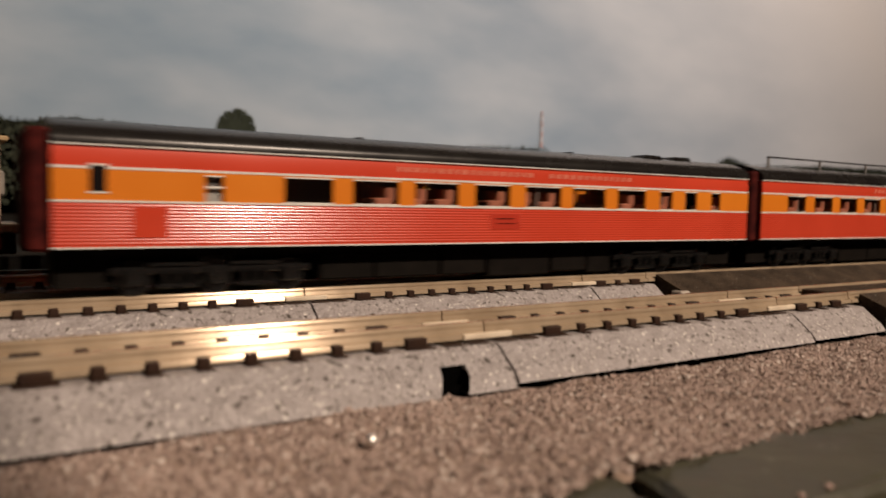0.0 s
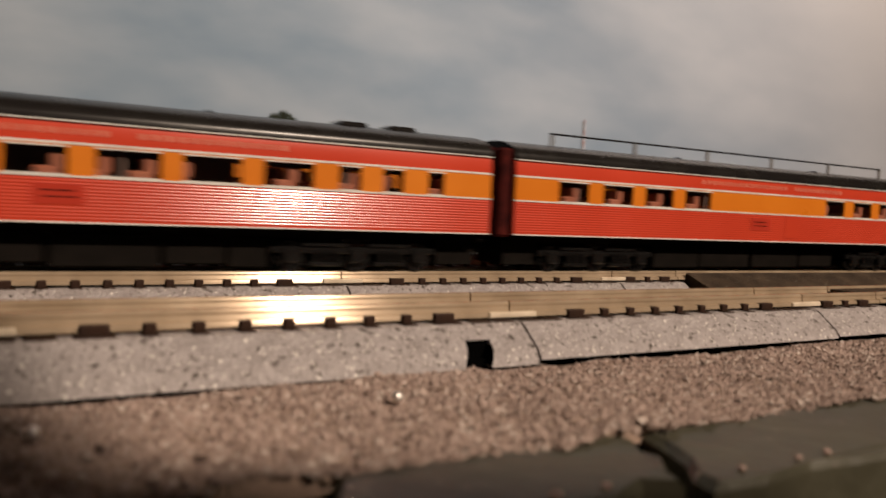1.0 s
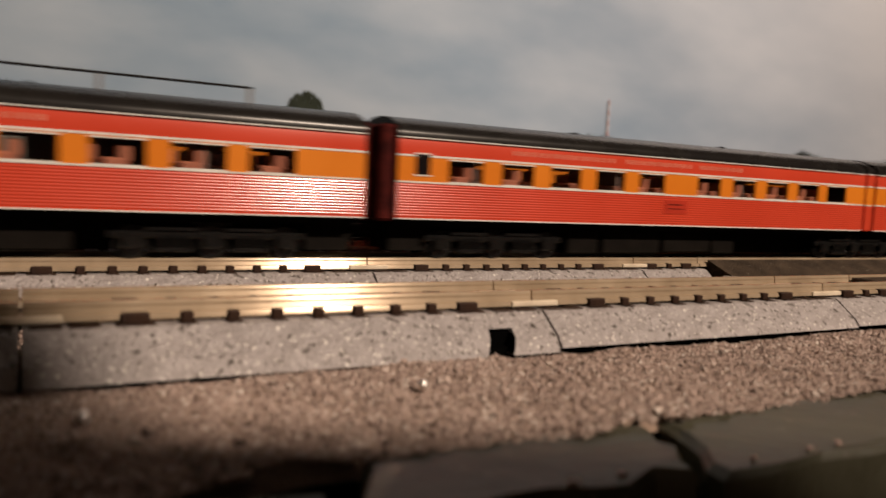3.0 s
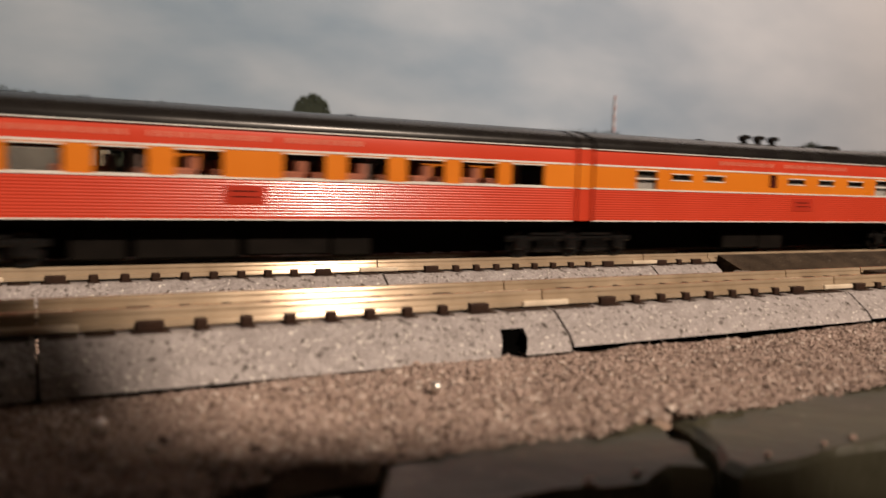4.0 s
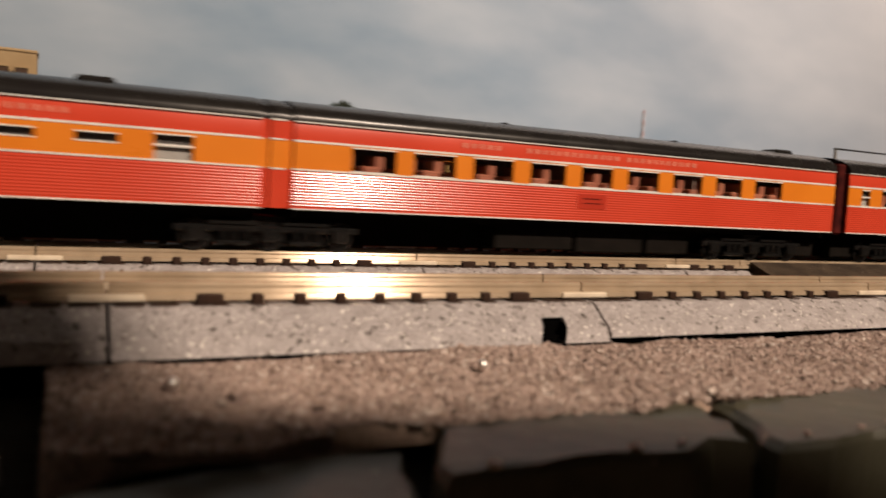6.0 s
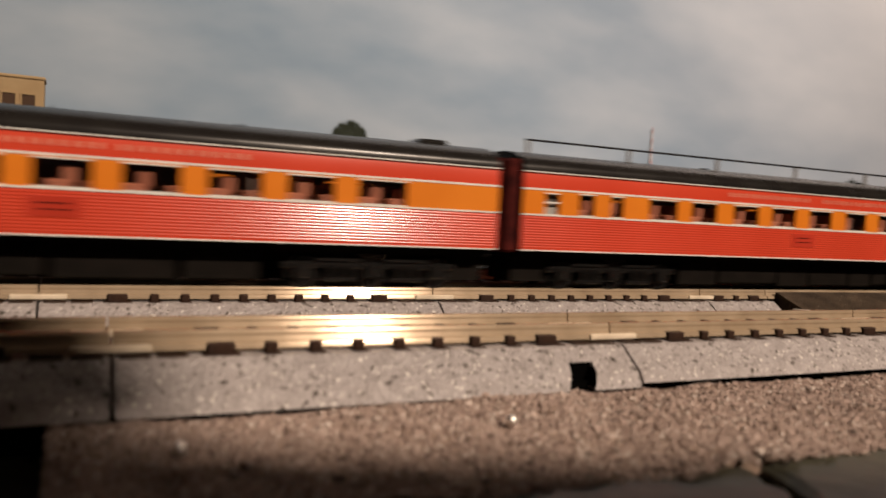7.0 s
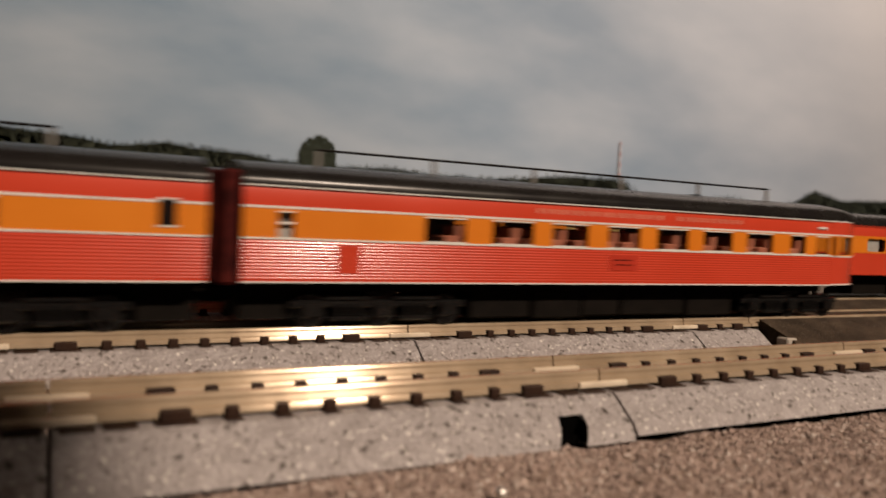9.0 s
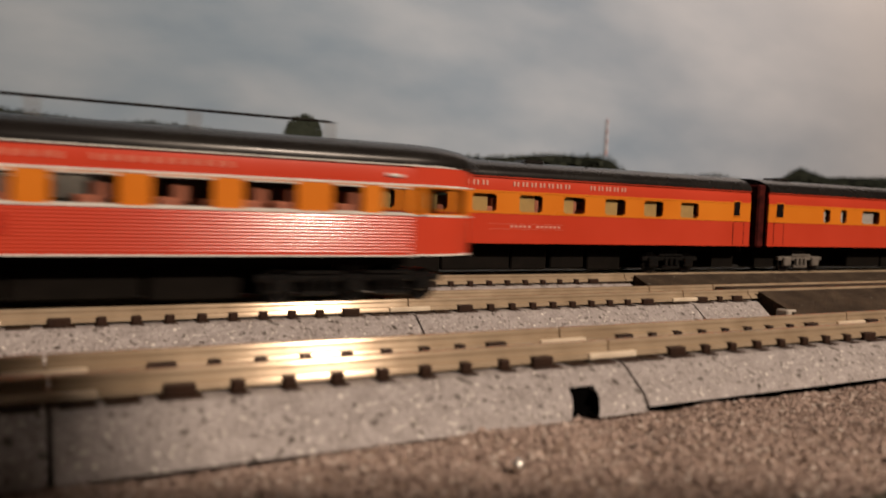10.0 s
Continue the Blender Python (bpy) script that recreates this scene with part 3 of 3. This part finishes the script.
    if observation:
        # rounded tail with its own bands
        def tail(name, mat, z0, z1, out=0.0, lab=""):
            b = bmesh.new()
            m = 14
            lo = []
            for i in range(m + 1):
                a = math.pi * i / m
                xx = bend + (L - bend + out) * math.sin(a) ** 0.8
                yy = -(HALF + out) * math.cos(a)
                lo.append((xx, yy))
            ring = []
            for k, z in ((1.0, z0), (1.0, z1), (0.94, z1), (0.94, z0)):
                ring.append([b.verts.new(((bend + (xx - bend) * k) * K, yy * k * K, z * K)) for xx, yy in lo])
            for p, q in zip(ring, ring[1:] + ring[:1]):
                for i in range(m):
                    b.faces.new((p[i], p[i + 1], q[i + 1], q[i]))
            for j in (0, m):
                b.faces.new([r[j] for r in ring])
            return part(name, b, mat, car, lab, True)
        tail("tail_lower", RED, SILL, BELT, lab="rounded red tail")
        tail("tail_letterboard", RED, EAVE, LETT)
        tail("tail_sill", ORANGE, BELT, WIN0 + 0.02)
        tail("tail_header", ORANGE, WIN1, EAVE)
        tail("tail_glass", GLASS, WIN0 + 0.02, WIN1, -0.02)
        for z in (BELT, EAVE, LETT, SILL + 0.01):
            tail("silver_stripe", SILVER, z - 0.015, z + 0.015, 0.008)
        for i in (0.0, 0.9, 1.75, 2.6, 3.5):
            a = math.pi * (0.02 + i / 3.5 * 0.96)
            xx, yy = bend + (L - bend) * math.sin(a) ** 0.8 * 0.98, -HALF * math.cos(a) * 0.98
            b = bmesh.new()
            tube(b, "z", (xx, yy), 0.07, WIN0, WIN1, 8)
            part("tail_pillar", b, ORANGE, car)
        boxes("marker_lamp", SILVER, car, [(bend - 0.5, bend - 0.22, -HALF - 0.03, -HALF + 0.2, 2.72, 2.78)], "small silver marker lamp", bevel=0.015)

    # underside
    b = bmesh.new()
    box(b, 0.1, bend - 0.02, -0.7, 0.7, 1.3, SILL - 0.015)
    part("underframe", b, BLACK, car)
    # black blocks added to keep the view under the car dark
    for x in (0.08, bend - 0.9):
        boxes("under_end_block", BLACK, car, [(x, x + 0.82, -0.5, 0.5, 0.84, 1.298)])
    boxes("under_centre_block", BLACK, car, [(0.12, bend - 0.1, -0.1, 0.1, 0.8, 1.295)])
    x = 4.2
    while x < L - 4.6:
        w = rr.uniform(0.8, 1.9)
        boxes("equipment_box", BLACK, car, [(x, min(x + w, L - 4.2), -0.55, 0.55, rr.uniform(0.76, 0.84), 1.31)], bevel=0.03)
        x += w + rr.uniform(0.02, 0.12)
    for x, axles in trucks:
        truck(car, x, axles, paint)

    # roof details
    if rail:
        xa, xb = rail
        b = bmesh.new()
        tube(b, "x", (0.0, TOPZ + 0.27), 0.022, xa, xb, 8)
        aerial = part("roof_aerial", b, BLACK, car, "thin black roof aerial on posts")
        for i in range(6):
            x = xa + 0.05 + (xb - xa - 0.1) * i / 5
            boxes("post", POST, aerial, [(x - 0.035, x + 0.035, -0.02, 0.02, TOPZ - 0.06, TOPZ + 0.25)], "small grey post")
    for x in vents:
        b = bmesh.new()
        box(b, x - 0.3, x + 0.3, -0.28, 0.28, TOPZ - 0.1, TOPZ + 0.07, bevel=0.06)
        part("roof_vent", b, ROOF, car, "low black roof vent")
    for x in funnels:
        b = bmesh.new()
        tube(b, "z", (x, 0), 0.075, TOPZ - 0.08, TOPZ + 0.09, 10)
        tube(b, "x", (0.0, TOPZ + 0.12), 0.075, x - 0.12, x + 0.05, 10, 0.06)
        tube(b, "x", (0.0, TOPZ + 0.16), 0.06, x - 0.02, x + 0.19, 10, 0.05)
        part("roof_funnel", b, BLACK, car, "bent black roof funnel")
    for xa, xb, z0, z1 in panels:
        boxes("flush_panel", RED, car, [(xa, xb, -HALF - 0.006, -HALF + 0.03, z0, z1)], "plain red flush panel")
    if door:
        boxes("side_door", ORANGE, car, [(door[0], door[1], -HALF - 0.004, -HALF + 0.03, BELT + 0.03, EAVE - 0.03)])
        boxes("door_window", MAROON, car, [(door[0] + 0.05, door[1] - 0.05, -HALF - 0.008, -HALF + 0.02, 2.26, 2.56)], "narrow dark door window")
    if plain_side:
        for x in (0.25, L - 0.65):
            boxes("vestibule_door", RED, car, [(x, x + 0.4, -HALF - 0.005, -HALF + 0.02, SILL + 0.03, BELT - 0.012)])
            boxes("door_seam", MAROON, car, [(x - 0.012, x + 0.004, -HALF - 0.009, -HALF, SILL + 0.03, BELT - 0.012), (x + 0.396, x + 0.412, -HALF - 0.009, -HALF, SILL + 0.03, BELT - 0.012), (x, x + 0.4, -HALF - 0.009, -HALF, BELT - 0.02, BELT - 0.009)])
    if letters:
        b = bmesh.new()
        for xa, xb in letters:
            x = xa
            while x < xb:
                w = 0.23 if plain_side else rr.uniform(0.09, 0.13)
                if plain_side:
                    box(b, x, x + 0.05, -HALF - 0.004, -HALF + 0.01, 2.735, 2.84)
                    box(b, x + 0.1, x + 0.15, -HALF - 0.004, -HALF + 0.01, 2.735, 2.84)
                else:
                    box(b, x, x + w * 0.68, -HALF - 0.004, -HALF + 0.01, 2.735, 2.825)
                x += w + (0.01 if plain_side else 0.07)
        part("lettering", b, LETTERW if plain_side else LETTER, car, "row of small pale bars")
    if nameboard:
        xa, xb = nameboard
        board = boxes("name_board", LETTER, car, [(xa, xb, -HALF - 0.004, -HALF + 0.02, 1.77, 1.775), (xa, xb, -HALF - 0.004, -HALF + 0.02, 1.885, 1.89)], "thin-lined name board")
        boxes("name_bar", LETTERW, board, [(xa + 0.6 + 0.12 * i, xa + 0.68 + 0.12 * i, -HALF - 0.005, -HALF + 0.02, 1.81, 1.855) for i in range(12) if i != 5], "row of small pale bars")
    if emblem:
        boxes("name_plate", DEEPRED, car, [(emblem - 0.35, emblem + 0.35, -HALF - 0.005, -HALF + 0.02, 1.72, 2.02)])
        boxes("name_bar", MAROON, car, [(emblem - 0.25, emblem + 0.2, -HALF - 0.009, -HALF + 0.0, 1.91, 1.93), (emblem - 0.22, emblem + 0.25, -HALF - 0.009, -HALF + 0.0, 1.82, 1.837)], "small dark bars")
    car.location = (start * K, cy * K, LIFT.get(cy, 0) * K)
    return car


RG = "red and orange coach with black roof"
CARS = [
    (-20.70, passenger_car(-20.70, -5.32, ((0.55, 0.83, "tall"), (2.0, 2.85), (3.2, 4.05), (4.4, 5.25), (5.6, 6.45), (6.8, 7.65), (8.0, 8.85), (9.2, 10.05), (11.0, 11.5), (14.6, 14.9, "tall")), RG + " coupled at the front", seed=1)),
    (-4.54, passenger_car(-4.54, 10.80, ((0.49, 0.71, "tall"), (2.12, 2.40, "split"), (3.39, 4.25), (4.62, 5.52), (5.85, 6.79), (7.17, 8.00), (8.38, 9.30), (9.62, 10.54), (10.90, 11.76), (12.22, 12.63), (13.05, 13.46), (13.97, 14.30)),
                          RG + " and seven wide windows", trucks=((2.39, 3), (12.75, 3)), vents=(12.75, 13.76), panels=((1.06, 1.56, 1.6, 2.04),), letters=((5.50, 8.53), (8.99, 11.19)), emblem=7.89, seed=2)),
    (11.37, passenger_car(11.37, 26.78, ((1.08, 1.86), (2.26, 3.10), (3.46, 4.31), (4.68, 5.52), (9.79, 10.58), (10.98, 11.79), (12.14, 13.01), (13.36, 14.16)),
                          RG + " and long blank panel", trucks=((2.46, 3), (12.87, 3)), rail=(1.51, 13.63), panels=((8.20, 8.72, 1.55, 2.1),), letters=((5.21, 8.14), (8.52, 10.41)), emblem=7.29, seed=3)),
    (27.41, passenger_car(27.41, 40.80, ((0.35, 0.64, "tall"), (1.04, 1.79), (2.21, 2.96), (3.37, 4.12), (4.53, 5.29), (5.70, 6.43), (7.42, 8.15), (8.55, 9.31), (9.69, 10.45), (10.81, 11.60), (11.93, 12.69)),
                         RG + ", articulated to the kitchen car", trucks=((2.36, 3), (13.64, 3)), letters=((2.46, 4.92), (5.32, 7.09), (7.48, 8.86)), emblem=6.79, full_end=(False, True), seed=4)),
    (41.35, passenger_car(41.35, 52.23, ((1.12, 1.70, "split"), (2.12, 2.71, "slot"), (3.11, 3.72, "slot"), (5.85, 6.46, "slot"), (6.96, 7.55, "slot"), (8.09, 8.69, "slot"), (9.21, 9.80, "split")),
                         "red and orange kitchen car with narrow slot windows", trucks=(), funnels=(5.35, 5.85, 6.36), vents=(8.38,), letters=((3.57, 5.35), (5.71, 8.03)), emblem=6.42, full_end=(True, True), seed=5, door=(5.16, 5.50))),
    (52.78, passenger_car(52.78, 66.23, ((1.03, 1.87), (2.21, 3.06), (3.44, 4.31), (4.70, 5.53), (5.91, 6.69), (7.09, 7.92), (8.32, 9.15), (9.56, 10.35), (10.76, 11.64)),
                         RG + ", articulated to the kitchen unit", trucks=((-0.27, 3), (11.19, 3)), letters=((3.20, 3.95), (4.61, 6.77), (7.05, 8.84)), emblem=6.21, full_end=(True, False), vents=(12.42,), seed=6)),
    (66.75, passenger_car(66.75, 81.96, ((0.49, 0.81, "split"), (1.26, 1.62), (2.01, 2.32), (2.97, 3.71), (4.09, 4.79), (5.27, 6.00), (6.41, 7.15), (7.59, 8.32), (8.80, 9.51), (9.96, 10.48), (11.04, 11.31), (12.22, 12.52), (14.53, 14.77, "tall")),
                          RG + " and a long roof aerial", trucks=((2.42, 3), (12.65, 3)), rail=(0.56, 13.21), letters=((5.12, 7.63), (8.00, 10.23)), emblem=7.44, seed=7)),
    (82.47, passenger_car(82.47, 97.45, ((0.54, 0.79, "split"), (3.04, 3.83), (4.36, 5.23), (5.64, 6.47), (6.94, 7.74), (8.18, 9.01), (9.44, 10.27), (10.71, 11.51), (12.08, 12.58), (12.92, 13.38)),
                         RG + " and a rounded observation tail", trucks=((2.45, 3), (12.6, 3)), rail=(1.4, 12.4), panels=((1.51, 1.90, 1.6, 2.04),), letters=((5.3, 8.3), (8.7, 10.6)), emblem=7.35, observation=True, seed=8)),
]

# standing train on the far track
WINS = tuple((1.48 + 1.25 * i, 2.12 + 1.25 * i) for i in range(10))
passenger_car(-4.2, 11.14, WINS + ((14.69, 14.91, "tall"),), "red and orange coach standing on the far track", letters=((5.05, 6.85), (7.55, 9.2), (9.75, 10.95)), nameboard=(6.9, 8.98), seed=11, cy=CY, plain_side=True, vents=(8.6,), trucks=((2.6, 2), (12.77, 2)))
passenger_car(11.87, 27.2, ((0.33, 0.61, "tall"), (2.39, 2.7), (3.18, 3.47), (4.22, 5.09), (5.6, 6.4), (7, 7.9), (9, 9.9), (11, 11.9)), "second red and orange coach standing on the far track", seed=12, cy=CY, plain_side=True, vents=(1.4,), trucks=((1.88, 2), (13.4, 2)), paint=GREYTRUCK)

GREYM = material("grey_machine_paint", (0.2, 0.18, 0.155), 0.6, second=(0.13, 0.115, 0.1), scale=200, bump=0.3)
PALE = material("pale_wagon_deck", (0.36, 0.29, 0.2), 0.6, second=(0.26, 0.2, 0.14), scale=200, bump=0.3)


def work_wagon(x0, x1):
    """A flat wagon with a grey machine house and posts, standing before the coaches."""
    w = tagged(new("work_wagon", None), "pale flat wagon with grey machinery on the far track", "freight wagon")
    boxes("deck", PALE, w, [(x0, x1, -0.9, 0.9, 1.46, 1.62)], bevel=0.03)
    boxes("side_beam", BLACK, w, [(x0 + 0.1, x1 - 0.1, -0.86, 0.86, 1.1, 1.455)])
    boxes("machine_house", GREYM, w, [(x0 + 1.5, x1 - 0.25, -0.6, 0.6, 2.1, 2.55), (x0 + 3, x1 - 1.4, -0.7, 0.7, 1.62, 2.1)], bevel=0.04)
    boxes("canopy", TAN, w, [(x0 + 1, x1 - 0.2, -0.8, 0.8, 3.05, 3.14)], bevel=0.02)
    for x in (x1 - 0.45, x1 - 2.2, x1 - 4.2):
        boxes("post", PALE, w, [(x, x + 0.12, -0.72, -0.6, 1.62, 3.05)])
    for x in (x1 - 0.9, x1 - 1.5):
        boxes("crate", GREYM, w, [(x, x + 0.4, -0.5, 0.4, 1.62, 2.0)], bevel=0.03)
    for x in (x0 + 2.0, x1 - 2.0):
        truck(w, x, 2)
    w.location = (0, CY * K, LIFT[CY] * K)


work_wagon(-16.5, -4.62)

# ---- lineside ----


def building():
    top = tagged(new("lineside_building", None), "tan flat-roofed building with small dark windows", "building")
    x0, x1, y0, y1, h = -22.4, -7.33, 14.0, 14.9, 5.04
    boxes("wall", TAN, top, [(x0, x1, y0, y1, -0.35, h - 0.1)])
    boxes("parapet", TAN, top, [(x0 - 0.03, x1 + 0.03, y0 - 0.03, y1 + 0.03, h - 0.096, h)], bevel=0.03)
    for r in (h - 0.85, h - 1.9, h - 2.95):
        for i in range(18):
            x = x1 - 0.35 - i * 0.45 - (i // 2) * 0.12
            w = boxes("window", WINBROWN, top, [(x - 0.15, x + 0.15, y0 - 0.012, y0 + 0.0, r, r + 0.36)], "dark brown window")
            boxes("frame", TAN, w, [(x - 0.19, x - 0.15, y0 - 0.035, y0, r - 0.04, r + 0.4), (x + 0.15, x + 0.19, y0 - 0.035, y0, r - 0.04, r + 0.4), (x - 0.15, x + 0.15, y0 - 0.035, y0, r + 0.36, r + 0.4)])
            boxes("sill", TAN, w, [(x - 0.2, x + 0.2, y0 - 0.06, y0, r - 0.05, r - 0.004)])


building()

# gravel mats before the near track, cut short of each other


def mat_edge(x, x0, x1, y):
    """How far inside the mat a place lies; negative outside its rounded outline."""
    cx, cy = max(x0 + 0.5 - x, 0, x - x1 + 0.5), max(-3.45 - y, 0)
    return 0.5 - math.hypot(cx, cy)


def gravel_height(x, y):
    z = -0.02 + (-0.03 if x < -2.9 else -0.03 + 0.055 * min(1.0, (x + 2.9) / 0.6) if x < -1.25 else 0.025 - 0.06 * min(1.0, (x + 1.25) / 0.5)) * min(1, max(0, (y + 2.2) / 0.8)) + 0.06 * noise.noise((x * 0.5, y * 0.5, 0)) + 0.05 * noise.noise((x * 2, y * 2, 3))
    return z


def gravel_mat(x0, x1):
    nx, ny = int((x1 - x0) * 4), 24
    b = bmesh.new()
    rows = []
    for i in range(nx + 1):
        row = []
        for j in range(ny + 1):
            x, y = x0 + (x1 - x0) * i / nx, -3.95 + 2.85 * j / ny
            e = mat_edge(x, x0, x1, y)
            drop = 0 if e > 0.12 else (0.12 - e) * 1.5
            row.append(b.verts.new((x * K, y * K, max(-0.36, gravel_height(x, y) - drop) * K)))
        rows.append(row)
    for i in range(nx):
        for j in range(ny):
            b.faces.new((rows[i][j], rows[i + 1][j], rows[i + 1][j + 1], rows[i][j + 1]))
    return tagged(part("gravel_mat", b, SAND, None, "", True), "brown sanded mat under loose gravel", "gravel mat", group="gravel mats")


gravel_mat(-6.75, 15.0)
gravel_mat(-22.0, -7.15)


def grains(name, count, x0, x1, y0, y1, size, seed, zoff=0.0, gap=False):
    """Many loose low grains, joined."""
    r = np.random.RandomState(seed)
    base = np.array([(1, 0, 0), (-1, 0, 0), (0, 1, 0), (0, -1, 0), (0, 0, 1), (0, 0, -1)], float)
    tri = np.array([(0, 2, 4), (2, 1, 4), (1, 3, 4), (3, 0, 4), (2, 0, 5), (1, 2, 5), (3, 1, 5), (0, 3, 5)])
    px, py = r.uniform(x0, x1, count), r.uniform(y0, y1, count)
    edge = np.array([y0 + 0.35 + 0.3 * noise.noise((a * 0.8, 7, 0)) + 0.15 * noise.noise((a * 4, 3, 0)) for a in px])
    py = np.where(py < edge, edge + (y1 - edge) * r.uniform(0, 1, count), py)
    if gap:
        keep = np.array([max(mat_edge(a, -6.75, 15.0, max(b, -3.5)), mat_edge(a, -22.0, -7.15, max(b, -3.5))) > 0.02 for a, b in zip(px, py)])
        px, py = px[keep], py[keep]
        count = len(px)
    pz = np.array([gravel_height(a, b) for a, b in zip(px, py)]) + zoff
    s = size * r.lognormal(0, 0.35, count)
    v = base[None] * r.uniform(0.55, 1.25, (count, 6, 1)) * s[:, None, None]
    a = r.uniform(0, 6.28, count)
    ca, sa = np.cos(a), np.sin(a)
    tilt = r.uniform(-0.8, 0.8, count)
    ct, st = np.cos(tilt), np.sin(tilt)
    yy, zz = v[:, :, 1] * ct[:, None] - v[:, :, 2] * st[:, None], v[:, :, 1] * st[:, None] + v[:, :, 2] * ct[:, None]
    xx = v[:, :, 0] * ca[:, None] - yy * sa[:, None]
    yy = v[:, :, 0] * sa[:, None] + yy * ca[:, None]
    verts = np.stack([xx + px[:, None], yy + py[:, None], zz * 0.8 + pz[:, None]], -1).reshape(-1, 3) * K
    faces = (tri[None] + 6 * np.arange(count)[:, None, None]).reshape(-1, 3)
    me = bpy.data.meshes.new(name)
    me.from_pydata(verts.tolist(), [], faces.tolist())
    me.materials.append(GRAINS)
    return new(name, me)


tagged(grains("gravel", 66000, -14, 12, -4.4, -1.2, 0.028, 5, gap=True), "loose brown and pale gravel beside the track", "gravel", kind="stuff")
tagged(grains("gravel_patch", 9000, -30, 15, 1.5, 3.3, 0.04, 6, -0.2), "loose brown gravel between the tracks", "gravel", kind="stuff")


def slab(x0, x1, y0, y1, z, seed, tilt=0.0, lean=0.0):
    """A rough-edged flat stone."""
    r = random.Random(seed)
    b = bmesh.new()
    pts = []
    n = 9
    for i in range(n):
        pts.append((x0 + (x1 - x0) * i / (n - 1), y0 + r.uniform(-0.12, 0.12)))
    for i in range(4):
        pts.append((x1 + r.uniform(-0.08, 0.08), y0 + (y1 - y0) * (i + 0.5) / 4))
    for i in range(n):
        pts.append((x1 - (x1 - x0) * i / (n - 1), y1 + r.uniform(-0.12, 0.12)))
    for i in range(4):
        pts.append((x0 + r.uniform(-0.08, 0.08), y1 - (y1 - y0) * (i + 0.5) / 4))
    cx, cy = 0.5 * (x0 + x1), 0.5 * (y0 + y1)
    rings = []
    for k, zz in ((0.96, z), (1.0, z - 0.07), (1.01, z - 0.5), (0.99, z - 1.1)):
        rings.append([b.verts.new(((cx + (x - cx) * k + lean * (y - y0)) * K, (cy + (y - cy) * k) * K, (zz + tilt * (x - cx) + (r.uniform(-0.02, 0.02) if k < 1 else 0)) * K)) for x, y in pts])
    m = len(pts)
    for p, q in zip(rings, rings[1:]):
        for i in range(m):
            b.faces.new((p[i], q[i], q[(i + 1) % m], p[(i + 1) % m]))
    b.faces.new(rings[0])
    b.faces.new(rings[-1])
    return tagged(part("slate_slab", b, SLATE), "flat dark grey slate stone along the layout edge", "stone", group="edge stones")


# unseen block added behind the camera, shaped to shade the board's edge
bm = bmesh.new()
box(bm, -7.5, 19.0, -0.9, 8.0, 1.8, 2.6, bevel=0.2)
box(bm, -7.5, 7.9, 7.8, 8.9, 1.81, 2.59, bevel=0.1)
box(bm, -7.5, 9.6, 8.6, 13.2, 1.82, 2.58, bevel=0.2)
shade_block = tagged(part("shade_block", bm, BLOCKER), "unseen black block behind the camera that shades the board edge", "shade_block")

slab(-11.5, -7.05, -5.2, -3.2, -0.1, 1)
slab(-6.9, -4.5, -5.1, -4.1, -0.2, 2, lean=0.3)
slab(-4.3, -1.48, -5.02, -3.98, -0.04, 3, lean=0.38)
slab(-1.32, 3.4, -5.15, -3.95, -0.05, 4, lean=0.4)
slab(3.6, 9.1, -5.12, -3.75, -0.03, 5, lean=0.4)


# mirror-metal beads added to make the two white glints in the gravel
BEAD = material("mirror_bead", (0.95, 0.92, 0.88), 0.36, metal=1.0, scale=100)
for bx, by, bz in ((-2.6, -2.42, 0.05), (-5.75, -2.5, 0.05)):
    bm = bmesh.new()
    bmesh.ops.create_uvsphere(bm, u_segments=12, v_segments=8, radius=0.06 * K)
    bead = tagged(part("bead", bm, BEAD, None, "", True), "tiny mirror bead added for a white glint in the gravel", "bead", group="beads in the gravel")
    bead.location = (bx * K, by * K, bz * K)


CHIP = material("pale_stone_chip", (0.5, 0.36, 0.31), 0.4, second=(0.36, 0.25, 0.21), scale=300, bump=0.4)
crnd = random.Random(21)
for cx, cy, size in ((-2.67, -5.0, 0.055), (-3.91, -5.0, 0.05), (-2.2, -4.98, 0.04), (-0.9, -5.09, 0.035), (0.2, -5.08, 0.035), (-0.2, -5.09, 0.03)):
    bm = bmesh.new()
    bmesh.ops.create_icosphere(bm, subdivisions=2, radius=size * K)
    for v in bm.verts:
        v.co *= crnd.uniform(0.75, 1.15)
        v.co.z *= 0.7
    chip = tagged(part("stone_chip", bm, CHIP), "small pale pinkish stone chip on the slate edge", "stone chip", group="stone chips")
    chip.location = (cx * K, cy * K, (-0.04 + size * 0.5) * K)


# ---- movement ----
# way covered by the moving train, in centimetres
RUN = ((0.0, -0.0), (0.5, 4.29), (1.0, 8.57), (1.5, 13.32), (2.0, 18.16), (2.5, 22.92), (2.7, 24.83), (3.8, 35.37), (4.0, 37.35), (4.5, 41.92), (5.0, 46.33), (5.5, 51.06), (6.0, 55.94), (6.2, 57.91), (7.3, 68.82), (7.5, 70.85), (8.0, 75.95), (8.5, 80.93), (9.0, 86.08), (9.5, 91.43), (10.0, 96.72))


def motions():
    # the unseen shading block keeps the camera's pose
    walk(shade_block, [(t, eye_pose(e, g, r)) for t, e, g, r in PATH])
    for start, car in CARS:
        walk(car, [(t, pose((start - s) * K, BY * K, 0)) for t, s in RUN])


motions()
